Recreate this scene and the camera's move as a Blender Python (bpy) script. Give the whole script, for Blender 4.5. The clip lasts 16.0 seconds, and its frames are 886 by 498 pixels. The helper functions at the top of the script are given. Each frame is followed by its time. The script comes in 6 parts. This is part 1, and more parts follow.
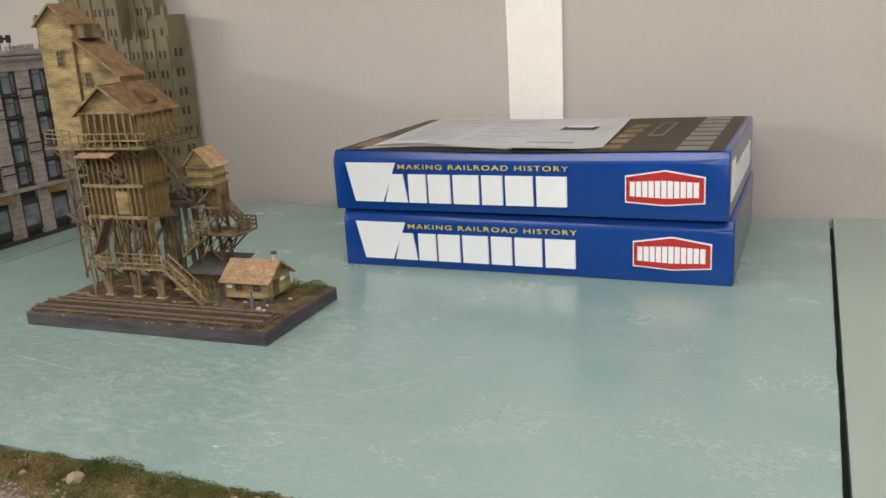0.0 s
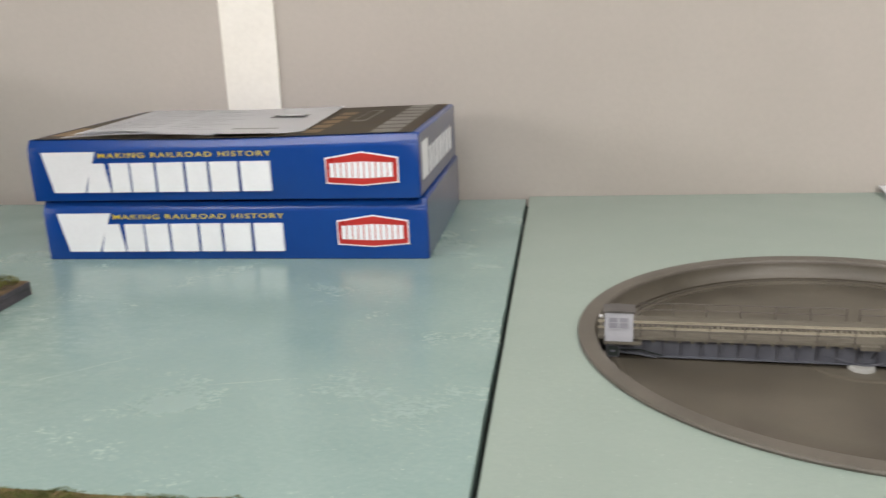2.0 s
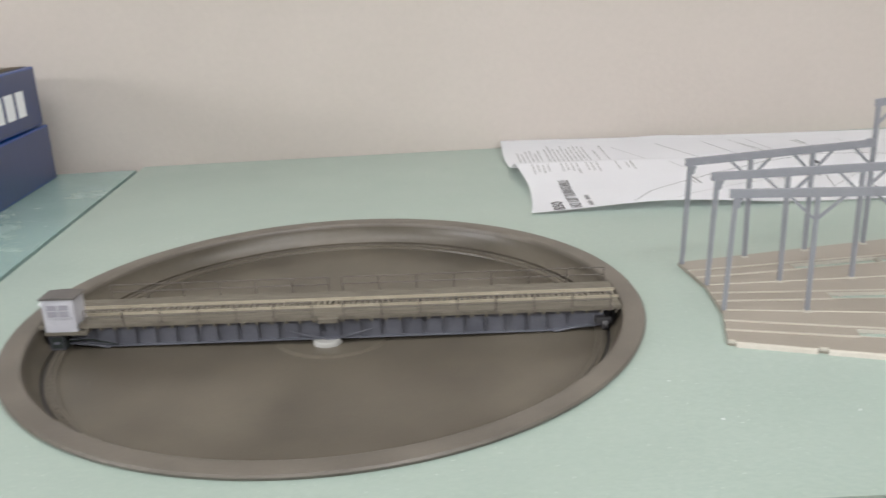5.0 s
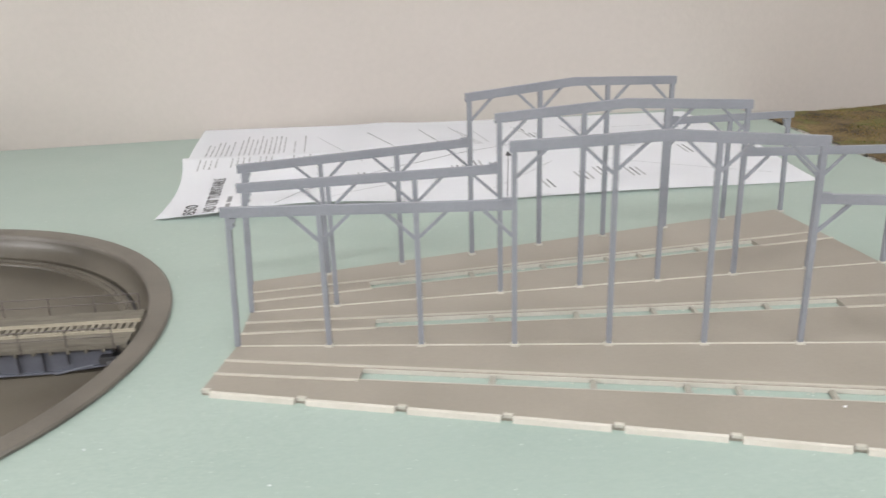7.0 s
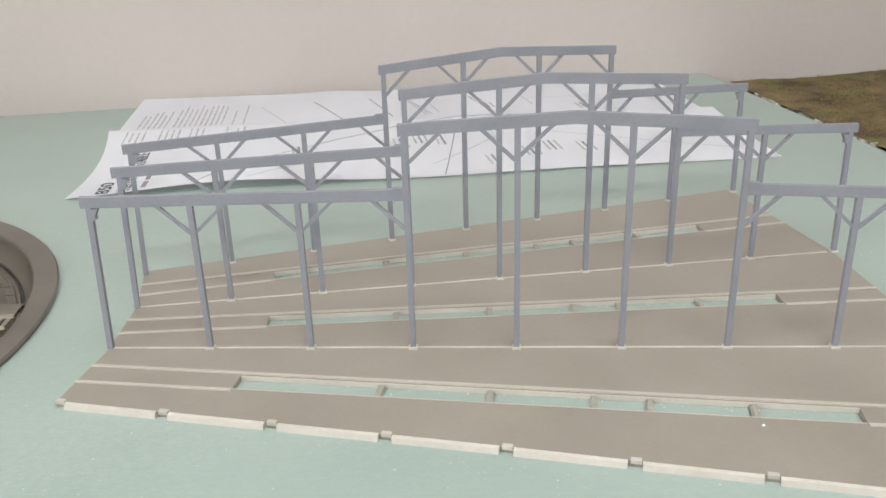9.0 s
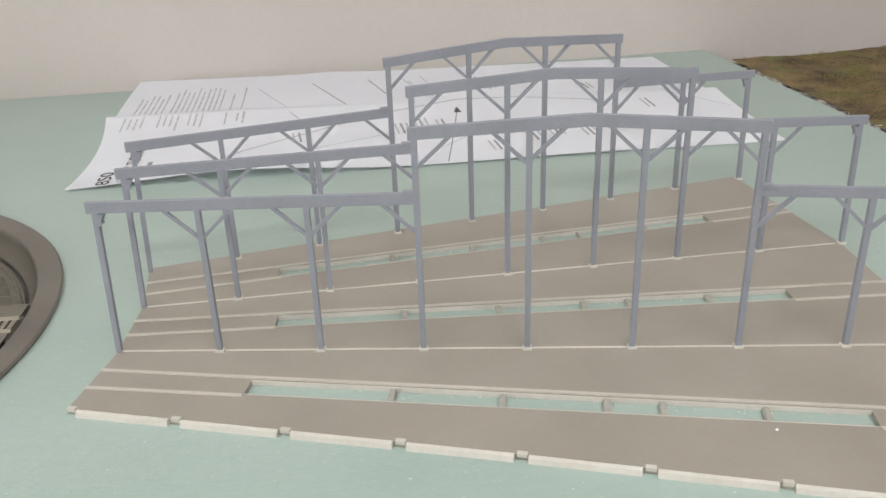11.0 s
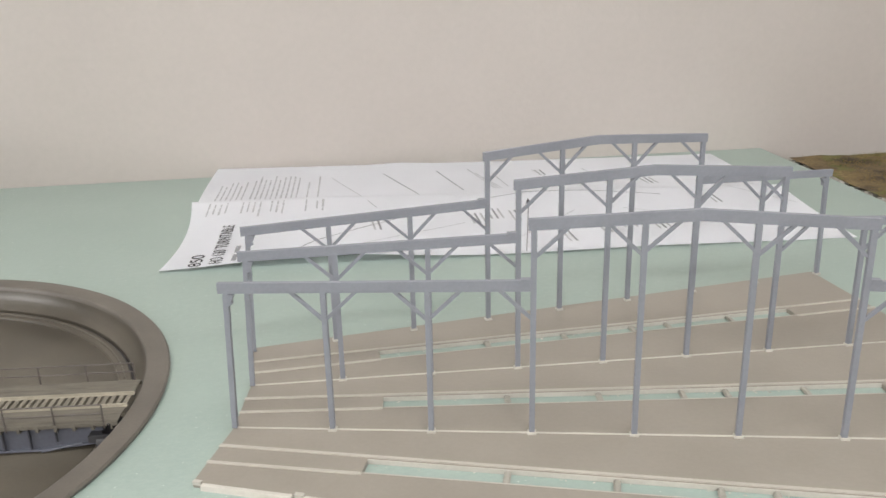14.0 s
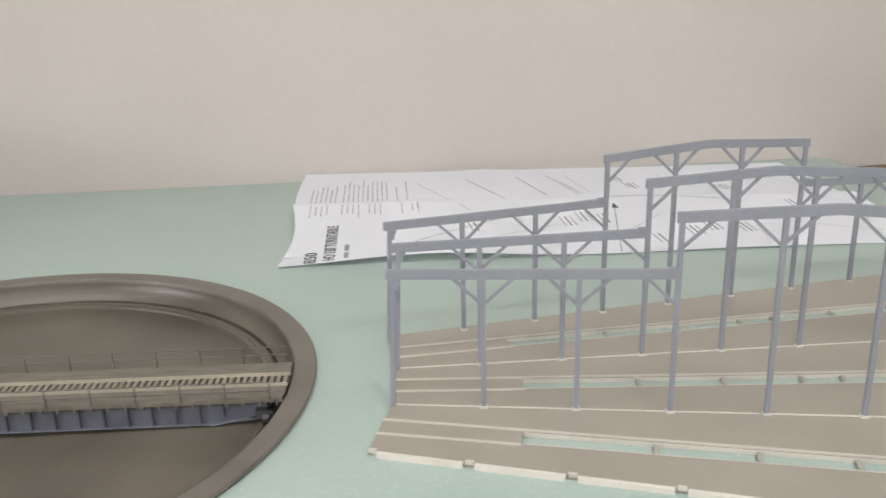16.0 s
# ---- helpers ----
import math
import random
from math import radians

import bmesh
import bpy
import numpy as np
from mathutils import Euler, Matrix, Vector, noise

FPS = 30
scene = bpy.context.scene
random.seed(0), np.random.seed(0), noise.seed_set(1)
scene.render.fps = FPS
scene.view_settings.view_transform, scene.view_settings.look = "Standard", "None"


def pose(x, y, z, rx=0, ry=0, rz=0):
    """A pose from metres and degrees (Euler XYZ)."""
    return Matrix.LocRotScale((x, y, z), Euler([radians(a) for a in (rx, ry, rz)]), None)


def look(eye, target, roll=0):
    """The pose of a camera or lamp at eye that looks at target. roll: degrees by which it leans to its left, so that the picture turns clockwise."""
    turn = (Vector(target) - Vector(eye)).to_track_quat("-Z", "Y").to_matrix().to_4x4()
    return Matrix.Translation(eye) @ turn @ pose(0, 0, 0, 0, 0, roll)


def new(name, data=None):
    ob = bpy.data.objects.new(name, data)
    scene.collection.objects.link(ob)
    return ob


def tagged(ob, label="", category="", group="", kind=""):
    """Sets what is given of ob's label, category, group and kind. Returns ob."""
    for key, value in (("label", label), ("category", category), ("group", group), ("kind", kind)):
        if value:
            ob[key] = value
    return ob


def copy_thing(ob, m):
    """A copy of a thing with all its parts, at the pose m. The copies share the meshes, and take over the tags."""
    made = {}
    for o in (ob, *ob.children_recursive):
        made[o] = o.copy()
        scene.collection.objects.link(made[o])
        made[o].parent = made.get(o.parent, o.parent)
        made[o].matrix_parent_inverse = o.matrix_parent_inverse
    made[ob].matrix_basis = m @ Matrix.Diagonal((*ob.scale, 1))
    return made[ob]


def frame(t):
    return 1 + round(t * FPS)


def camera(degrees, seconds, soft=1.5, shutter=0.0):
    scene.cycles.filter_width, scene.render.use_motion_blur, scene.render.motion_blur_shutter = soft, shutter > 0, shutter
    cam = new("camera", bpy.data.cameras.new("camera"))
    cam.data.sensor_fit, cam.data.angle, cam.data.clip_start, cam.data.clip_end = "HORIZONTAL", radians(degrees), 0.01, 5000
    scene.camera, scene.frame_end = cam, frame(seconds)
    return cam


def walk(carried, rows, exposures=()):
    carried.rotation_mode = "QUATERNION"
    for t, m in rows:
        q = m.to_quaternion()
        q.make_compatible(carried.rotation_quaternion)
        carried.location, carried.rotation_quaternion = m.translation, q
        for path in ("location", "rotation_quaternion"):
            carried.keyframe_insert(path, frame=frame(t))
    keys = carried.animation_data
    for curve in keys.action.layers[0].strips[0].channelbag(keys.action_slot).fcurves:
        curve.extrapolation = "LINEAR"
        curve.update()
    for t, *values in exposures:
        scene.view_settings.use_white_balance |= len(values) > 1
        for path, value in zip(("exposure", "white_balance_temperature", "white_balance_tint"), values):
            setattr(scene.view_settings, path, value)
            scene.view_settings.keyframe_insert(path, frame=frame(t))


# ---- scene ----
cam = camera(55.00, 16.0, shutter=0.5)
PATH = [
    (0, -0.0134, -0.0299, 0.3069, 74.856, 3.517, 22.907),
    (0.5, 0.0121, -0.0461, 0.3044, 74.769, 3.355, 22.631),
    (1, 0.0338, -0.0563, 0.2980, 75.123, 2.795, 17.562),
    (1.5, 0.0487, -0.0573, 0.2860, 75.272, 2.516, 11.947),
    (2, 0.0742, -0.0442, 0.2816, 74.523, 2.328, 7.751),
    (2.5, 0.1143, -0.0257, 0.2710, 74.282, 2.437, 4.090),
    (3, 0.1680, -0.0033, 0.2546, 73.912, 2.413, 1.492),
    (5.5, 0.4329, 0.0738, 0.2456, 71.352, 2.373, -7.462),
    (6, 0.4935, 0.1043, 0.2362, 70.845, 2.352, -11.310),
    (6.5, 0.5998, 0.1193, 0.2419, 70.162, 1.919, -10.519),
    (7, 0.6740, 0.1205, 0.2415, 69.852, 1.665, -9.175),
    (7.5, 0.7252, 0.1294, 0.2372, 69.456, 1.661, -8.812),
    (8, 0.7435, 0.1423, 0.2347, 69.096, 1.530, -8.743),
    (10.5, 0.7432, 0.1801, 0.2511, 65.010, 1.880, -9.620),
    (11, 0.7370, 0.1769, 0.2544, 65.045, 1.881, -9.612),
    (11.5, 0.7293, 0.1750, 0.2523, 65.227, 1.752, -9.861),
    (12, 0.7257, 0.1752, 0.2500, 65.278, 1.690, -9.917),
    (12.5, 0.7188, 0.1746, 0.2544, 66.410, 1.565, -9.774),
    (13, 0.7099, 0.1739, 0.2569, 68.832, 1.354, -8.933),
    (13.5, 0.6983, 0.1716, 0.2603, 70.398, 1.188, -8.261),
    (14, 0.6853, 0.1654, 0.2621, 71.076, 1.330, -7.632),
    (14.5, 0.6725, 0.1609, 0.2606, 71.134, 1.391, -7.249),
    (15, 0.6587, 0.1565, 0.2622, 71.302, 1.527, -6.801),
    (15.5, 0.6372, 0.1488, 0.2636, 71.427, 1.613, -6.292),
    (16, 0.6009, 0.1299, 0.2654, 71.980, 1.318, -6.305),
]
walk(cam, [(t, pose(x, y, z, rx, ry, rz)) for t, x, y, z, rx, ry, rz in PATH],
     exposures=[(0.0, -0.16, 6800, 10), (1.5, -0.12, 6650, 10), (3.0, -0.06, 6700, 10), (5.5, 0.13, 6350, 10), (6.0, 0.13, 6350, 10), (7.0, 0.17, 6350, 10), (7.5, 0.15, 6350, 10), (8.0, 0.13, 6350, 10),
                (10.5, 0.05, 6350, 10), (11.0, 0.01, 6350, 10), (12.0, 0.0, 6350, 10), (13.0, 0.03, 6350, 10), (14.0, 0.10, 6400, 10), (16.0, 0.09, 6400, 10)])

# ---- light: unseen ceiling fluorescents with added aisle fill, bounced by a pale room ----
world = bpy.data.worlds.new("room_air")
scene.world = world
world.use_nodes = True
world.node_tree.nodes["Background"].inputs[0].default_value = (0.9, 0.86, 0.82, 1)
world.node_tree.nodes["Background"].inputs[1].default_value = 0.02


def ceiling_lamp(name, eye, target, sx, sy, watts):
    data = bpy.data.lights.new(name, "AREA")
    data.shape, data.size, data.size_y, data.energy = "RECTANGLE", sx, sy, watts
    data.color = (1.0, 0.975, 0.965)
    ob = new(name, data)
    ob.matrix_basis = look(eye, target)
    return ob


ceiling_lamp("ceiling_lamp_west", (-0.45, 0.12, 1.41), (-0.40, 0.85, 0.0), 1.3, 0.36, 15.0)
ceiling_lamp("ceiling_lamp_east", (1.05, 0.12, 1.41), (1.00, 0.85, 0.0), 1.3, 0.36, 19.0)
# fill lamp added over the aisle to brighten upright fronts
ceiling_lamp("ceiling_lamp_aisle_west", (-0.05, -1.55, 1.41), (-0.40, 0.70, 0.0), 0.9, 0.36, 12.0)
# unseen lamps far west, set to match the wall's soft shadow
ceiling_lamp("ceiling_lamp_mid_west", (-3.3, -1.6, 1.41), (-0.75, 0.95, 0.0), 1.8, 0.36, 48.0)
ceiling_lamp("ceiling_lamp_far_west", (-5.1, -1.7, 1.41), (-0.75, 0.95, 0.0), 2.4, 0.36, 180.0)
# second added fill lamp, narrower for firmer post shadows
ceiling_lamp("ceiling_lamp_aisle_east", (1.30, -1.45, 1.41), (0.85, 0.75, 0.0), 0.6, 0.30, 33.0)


# ---- materials ----
def rgb(r, g, b):
    return (r, g, b, 1.0)


def mat(name, dark, light, scale=40.0, rough=0.6, bump=0.0, fine=400.0, grain=0.12, metal=0.0, coat=0.0, coat_rough=0.06,
        stretch=(1, 1, 1), rough_var=0.1, spec=0.5, trans=0.0, island=0.0, speck=None, speck_scale=300.0, speck_at=0.68, boards=None):
    """A surface with broad blotches (dark to light), fine grain, uneven gloss and relief."""
    m = bpy.data.materials.new(name)
    m.use_nodes = True
    t = m.node_tree
    n, l = t.nodes, t.links
    b = n["Principled BSDF"]
    co = n.new("ShaderNodeTexCoord")
    mp = n.new("ShaderNodeMapping")
    mp.inputs["Scale"].default_value = stretch
    l.new(co.outputs["Object"], mp.inputs["Vector"])
    big = n.new("ShaderNodeTexNoise")
    big.inputs["Scale"].default_value, big.inputs["Detail"].default_value = scale, 4.0
    l.new(mp.outputs[0], big.inputs["Vector"])
    ramp = n.new("ShaderNodeValToRGB")
    ramp.color_ramp.elements[0].position, ramp.color_ramp.elements[1].position = 0.3, 0.7
    ramp.color_ramp.elements[0].color, ramp.color_ramp.elements[1].color = rgb(*dark), rgb(*light)
    l.new(big.outputs["Fac"], ramp.inputs["Fac"])
    small = n.new("ShaderNodeTexNoise")
    small.inputs["Scale"].default_value, small.inputs["Detail"].default_value = fine, 3.0
    l.new(mp.outputs[0], small.inputs["Vector"])
    rng = n.new("ShaderNodeMapRange")
    rng.inputs["From Min"].default_value, rng.inputs["From Max"].default_value = 0.25, 0.75
    rng.inputs["To Min"].default_value, rng.inputs["To Max"].default_value = 1 - grain, 1 + grain
    l.new(small.outputs["Fac"], rng.inputs["Value"])
    mul = n.new("ShaderNodeVectorMath")
    mul.operation = "SCALE"
    l.new(ramp.outputs["Color"], mul.inputs[0])
    l.new(rng.outputs[0], mul.inputs["Scale"])
    colour = mul.outputs[0]
    if island:
        info = n.new("ShaderNodeObjectInfo")
        r2 = n.new("ShaderNodeMapRange")
        r2.inputs["To Min"].default_value, r2.inputs["To Max"].default_value = 1 - island, 1 + island
        l.new(info.outputs["Random"], r2.inputs["Value"])
        m2 = n.new("ShaderNodeVectorMath")
        m2.operation = "SCALE"
        l.new(colour, m2.inputs[0])
        l.new(r2.outputs[0], m2.inputs["Scale"])
        colour = m2.outputs[0]
    if speck:
        sp = n.new("ShaderNodeTexNoise")
        sp.inputs["Scale"].default_value, sp.inputs["Detail"].default_value = speck_scale, 2.0
        l.new(mp.outputs[0], sp.inputs["Vector"])
        sr = n.new("ShaderNodeMapRange")
        sr.inputs["From Min"].default_value, sr.inputs["From Max"].default_value = speck_at, speck_at + 0.06
        l.new(sp.outputs["Fac"], sr.inputs["Value"])
        mx = n.new("ShaderNodeMix")
        mx.data_type = "RGBA"
        l.new(sr.outputs[0], mx.inputs["Factor"])
        l.new(colour, mx.inputs["A"])
        mx.inputs["B"].default_value = rgb(*speck)
        colour = mx.outputs["Result"]
    if boards:
        axis, pitch, depth = boards
        wv = n.new("ShaderNodeTexWave")
        wv.bands_direction, wv.wave_profile = axis, "SAW"
        wv.inputs["Scale"].default_value, wv.inputs["Distortion"].default_value = 0.314159 / pitch, 0.3
        l.new(co.outputs["Object"], wv.inputs["Vector"])
        wr = n.new("ShaderNodeMapRange")
        wr.inputs["From Min"].default_value, wr.inputs["From Max"].default_value = 0.0, 0.3
        wr.inputs["To Min"].default_value = 1 - depth
        l.new(wv.outputs["Fac"], wr.inputs["Value"])
        m3 = n.new("ShaderNodeVectorMath")
        m3.operation = "SCALE"
        l.new(colour, m3.inputs[0])
        l.new(wr.outputs[0], m3.inputs["Scale"])
        colour = m3.outputs[0]
    l.new(colour, b.inputs["Base Color"])
    rr = n.new("ShaderNodeMapRange")
    rr.inputs["To Min"].default_value, rr.inputs["To Max"].default_value = max(0.02, rough - rough_var), min(1, rough + rough_var)
    l.new(big.outputs["Fac"], rr.inputs["Value"])
    l.new(rr.outputs[0], b.inputs["Roughness"])
    b.inputs["Metallic"].default_value = metal
    b.inputs["Specular IOR Level"].default_value = spec
    b.inputs["Coat Weight"].default_value = coat
    b.inputs["Coat Roughness"].default_value = coat_rough
    b.inputs["Transmission Weight"].default_value = trans
    if bump:
        bp = n.new("ShaderNodeBump")
        bp.inputs["Strength"].default_value, bp.inputs["Distance"].default_value = 0.6, bump
        l.new(small.outputs["Fac"], bp.inputs["Height"])
        l.new(bp.outputs[0], b.inputs["Normal"])
    return m


M = dict(
    wall=mat("wall_paint", (0.440, 0.406, 0.370), (0.478, 0.443, 0.406), 3, 0.75, 0.0006, 120, 0.02, spec=0.3),
    trim=mat("white_paint", (0.80, 0.78, 0.72), (0.86, 0.84, 0.79), 10, 0.5, 0.0003, 150, 0.03),
    ceiling=mat("ceiling_paint", (0.74, 0.73, 0.70), (0.80, 0.79, 0.77), 4, 0.85, 0.0008, 100, 0.03),
    concrete=mat("concrete", (0.22, 0.21, 0.20), (0.32, 0.31, 0.30), 5, 0.8, 0.001, 90, 0.1),
    scuff=mat("pale_scuff", (0.36, 0.45, 0.42), (0.50, 0.58, 0.55), 200, 0.6, 0, 600, 0.2),
    card_blue=mat("blue_coated_card", (0.001, 0.043, 0.238), (0.002, 0.053, 0.278), 8, 0.30, 0.00005, 60, 0.03, coat=0.8, coat_rough=0.24, spec=0.1, rough_var=0.05),
    # card_blue darkened for the box end that lies in shade
    card_side=mat("blue_coated_card_shaded", (0.008, 0.028, 0.12), (0.012, 0.034, 0.14), 8, 0.3, 0.0001, 60, 0.03, coat=0.7, coat_rough=0.12, spec=0.3, rough_var=0.05),
    print_white=mat("white_print", (0.84, 0.86, 0.90), (0.88, 0.90, 0.94), 20, 0.35, 0, 300, 0.02),
    print_yellow=mat("yellow_print", (0.72, 0.55, 0.05), (0.78, 0.62, 0.08), 20, 0.35, 0, 300, 0.02),
    print_red=mat("red_print", (0.45, 0.022, 0.02), (0.52, 0.035, 0.03), 20, 0.3, 0, 300, 0.03),
    print_brown=mat("olive_brown_print", (0.085, 0.066, 0.043), (0.16, 0.125, 0.083), 25, 0.4, 0, 200, 0.1, spec=0.3),
    print_tan=mat("tan_print", (0.42, 0.27, 0.13), (0.50, 0.34, 0.18), 25, 0.4, 0, 200, 0.08),
    print_grey=mat("grey_print", (0.40, 0.38, 0.35), (0.50, 0.48, 0.45), 25, 0.4, 0, 200, 0.06),
    paper=mat("white_paper", (0.86, 0.865, 0.89), (0.89, 0.895, 0.92), 12, 0.8, 0.0001, 400, 0.01, spec=0.2),
    ink=mat("grey_ink", (0.22, 0.22, 0.23), (0.32, 0.32, 0.33), 80, 0.8, 0, 500, 0.1),
    ink_mid=mat("mid_grey_ink", (0.42, 0.42, 0.43), (0.52, 0.52, 0.53), 80, 0.8, 0, 500, 0.1),
    ink_faint=mat("faint_grey_ink", (0.45, 0.45, 0.46), (0.56, 0.56, 0.57), 80, 0.8, 0, 500, 0.1),
    ink_black=mat("black_ink", (0.03, 0.03, 0.035), (0.06, 0.06, 0.065), 80, 0.8, 0, 500, 0.1),
    pit=mat("weathered_taupe_plastic", (0.062, 0.054, 0.041), (0.124, 0.110, 0.085), 9, 0.40, 0.00012, 500, 0.06, rough_var=0.12),
    pit_rim=mat("rim_taupe_plastic", (0.094, 0.084, 0.070), (0.140, 0.126, 0.106), 22, 0.42, 0.0001, 500, 0.06),
    girder=mat("blue_grey_plastic", (0.100, 0.106, 0.130), (0.135, 0.142, 0.170), 50, 0.5, 0.0001, 600, 0.08),
    deck=mat("weathered_tan_deck", (0.098, 0.089, 0.070), (0.158, 0.144, 0.114), 60, 0.7, 0.0002, 500, 0.12, stretch=(1, 6, 1)),
    tie=mat("tan_tie_plastic", (0.158, 0.143, 0.110), (0.222, 0.202, 0.158), 90, 0.7, 0.0001, 700, 0.15, island=0.12),
    rail_tan=mat("painted_rail", (0.30, 0.274, 0.212), (0.365, 0.334, 0.262), 90, 0.45, 0, 700, 0.08),
    # dark plastic parts, and plates that stand in for shade on the turntable
    dark_plastic_and_shade=mat("dark_grey_plastic_and_shade", (0.017, 0.017, 0.019), (0.045, 0.044, 0.046), 60, 0.5, 0.0001, 600, 0.1),
    rib_plastic=mat("dull_blue_grey_plastic", (0.045, 0.046, 0.055), (0.075, 0.076, 0.088), 60, 0.5, 0.0001, 600, 0.1),
    handrail=mat("taupe_handrail", (0.075, 0.064, 0.057), (0.11, 0.096, 0.086), 90, 0.5, 0, 600, 0.08),
    cab=mat("pale_grey_plastic", (0.40, 0.41, 0.45), (0.48, 0.49, 0.53), 60, 0.45, 0.0001, 600, 0.06),
    cab_roof=mat("dark_cab_roof", (0.085, 0.08, 0.077), (0.125, 0.116, 0.11), 60, 0.6, 0.0001, 600, 0.08),
    glass=mat("dark_window_glass", (0.07, 0.07, 0.075), (0.13, 0.13, 0.14), 60, 0.15, 0, 600, 0.05),
    shutter=mat("grey_slats", (0.25, 0.25, 0.285), (0.31, 0.31, 0.345), 60, 0.5, 0, 600, 0.05),
    white_plastic=mat("white_plastic", (0.30, 0.305, 0.29), (0.38, 0.38, 0.36), 40, 0.5, 0, 500, 0.03),
    frame=mat("blue_grey_frame_plastic", (0.214, 0.225, 0.252), (0.242, 0.254, 0.283), 30, 0.45, 0.00004, 500, 0.05),
    slab=mat("tan_grey_plastic", (0.242, 0.219, 0.183), (0.277, 0.252, 0.213), 16, 0.34, 0.00008, 400, 0.03, rough_var=0.08),
    slab_edge=mat("light_tan_plastic", (0.45, 0.43, 0.375), (0.51, 0.49, 0.435), 40, 0.45, 0.0001, 400, 0.05),
    slab_bar=mat("dull_tan_plastic", (0.27, 0.262, 0.222), (0.36, 0.345, 0.298), 120, 0.5, 0.0001, 400, 0.08),
    slab_strip=mat("pale_tan_plastic", (0.41, 0.385, 0.335), (0.46, 0.435, 0.380), 40, 0.42, 0.0001, 400, 0.05),
    plank=mat("weathered_yellow_planks", (0.064, 0.039, 0.013), (0.360, 0.242, 0.092), 80, 0.8, 0.0003, 420, 0.25, stretch=(2.2, 2.2, 0.5), island=0.15),
    plank_wall=mat("weathered_pale_clapboard", (0.138, 0.094, 0.038), (0.500, 0.378, 0.180), 42, 0.8, 0.0003, 420, 0.22, stretch=(0.6, 0.6, 2.0), boards=("Z", 0.0030, 0.30)),
    timber=mat("brown_timber", (0.050, 0.033, 0.015), (0.200, 0.138, 0.066), 70, 0.8, 0.0002, 500, 0.25, island=0.2),
    plank_dark=mat("dark_weathered_planks", (0.046, 0.033, 0.017), (0.135, 0.097, 0.050), 70, 0.85, 0.0003, 420, 0.25, stretch=(2.2, 2.2, 0.5)),
    rail_brown=mat("brown_model_rail", (0.135, 0.095, 0.066), (0.225, 0.165, 0.118), 90, 0.7, 0.0002, 600, 0.2),
    timber_grey=mat("grey_green_timber", (0.060, 0.057, 0.047), (0.115, 0.108, 0.090), 60, 0.8, 0.0002, 500, 0.2, island=0.15),
    lath=mat("pale_wood_strip", (0.115, 0.080, 0.036), (0.375, 0.280, 0.145), 90, 0.8, 0.0001, 500, 0.2, island=0.15),
    shingle=mat("red_brown_shingles", (0.098, 0.055, 0.024), (0.222, 0.132, 0.060), 80, 0.85, 0.0006, 330, 0.3, boards=("Y", 0.0035, 0.25), stretch=(1, 1, 2), island=0.1),
    shingle_tan=mat("orange_tan_shingles", (0.27, 0.165, 0.095), (0.43, 0.28, 0.165), 90, 0.85, 0.0005, 300, 0.28, island=0.1),
    felt=mat("dark_grey_felt", (0.06, 0.055, 0.055), (0.10, 0.095, 0.09), 50, 0.9, 0.0002, 400, 0.15),
    rust=mat("rusty_iron", (0.07, 0.045, 0.032), (0.14, 0.085, 0.055), 90, 0.75, 0.0002, 600, 0.2),
    base=mat("black_blue_base_paint", (0.024, 0.021, 0.027), (0.098, 0.083, 0.094), 60, 0.5, 0.0006, 330, 0.5, stretch=(0.3, 0.3, 2.5)),
    soil=mat("brown_soil", (0.036, 0.025, 0.014), (0.155, 0.105, 0.055), 60, 0.95, 0.0016, 420, 0.4),
    sleeper=mat("brown_sleeper_paint", (0.045, 0.031, 0.021), (0.120, 0.082, 0.055), 120, 0.85, 0.0003, 700, 0.3, island=0.25),
    ballast=mat("dark_ballast", (0.016, 0.012, 0.010), (0.070, 0.050, 0.036), 400, 0.95, 0.0003, 900, 0.4),
    stone=mat("tan_stone", (0.30, 0.225, 0.13), (0.47, 0.375, 0.235), 90, 0.9, 0.0008, 500, 0.25, island=0.25),
    gravel=mat("pink_grey_gravel", (0.20, 0.160, 0.138), (0.42, 0.355, 0.315), 300, 0.9, 0.0008, 900, 0.4, island=0.3),
    turf=mat("green_turf", (0.050, 0.070, 0.014), (0.150, 0.170, 0.042), 60, 0.95, 0.0015, 600, 0.4),
    weeds=mat("yellow_green_flock", (0.085, 0.095, 0.020), (0.230, 0.225, 0.060), 60, 0.95, 0.0015, 600, 0.4),
    ground=mat("golden_brown_ground", (0.085, 0.060, 0.024), (0.240, 0.175, 0.075), 26, 0.95, 0.0018, 380, 0.4, speck=(0.085, 0.095, 0.028), speck_scale=34, speck_at=0.55),
    turf_dry=mat("dry_turf", (0.150, 0.105, 0.035), (0.30, 0.225, 0.085), 60, 0.95, 0.0015, 600, 0.4),
    facade=mat("grey_stone_facade", (0.215, 0.190, 0.168), (0.330, 0.296, 0.262), 60, 0.7, 0.0003, 300, 0.16, boards=("Z", 0.0095, 0.30)),
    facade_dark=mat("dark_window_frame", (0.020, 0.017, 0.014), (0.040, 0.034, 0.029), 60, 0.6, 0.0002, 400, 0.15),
    pane=mat("blue_grey_pane", (0.09, 0.10, 0.125), (0.21, 0.225, 0.25), 45, 0.2, 0, 300, 0.05),
    awning=mat("ochre_awning", (0.14, 0.095, 0.035), (0.23, 0.165, 0.07), 50, 0.8, 0.0003, 300, 0.2),
    tower_stone=mat("olive_tan_stone", (0.132, 0.108, 0.060), (0.198, 0.165, 0.096), 25, 0.75, 0.0004, 250, 0.12),
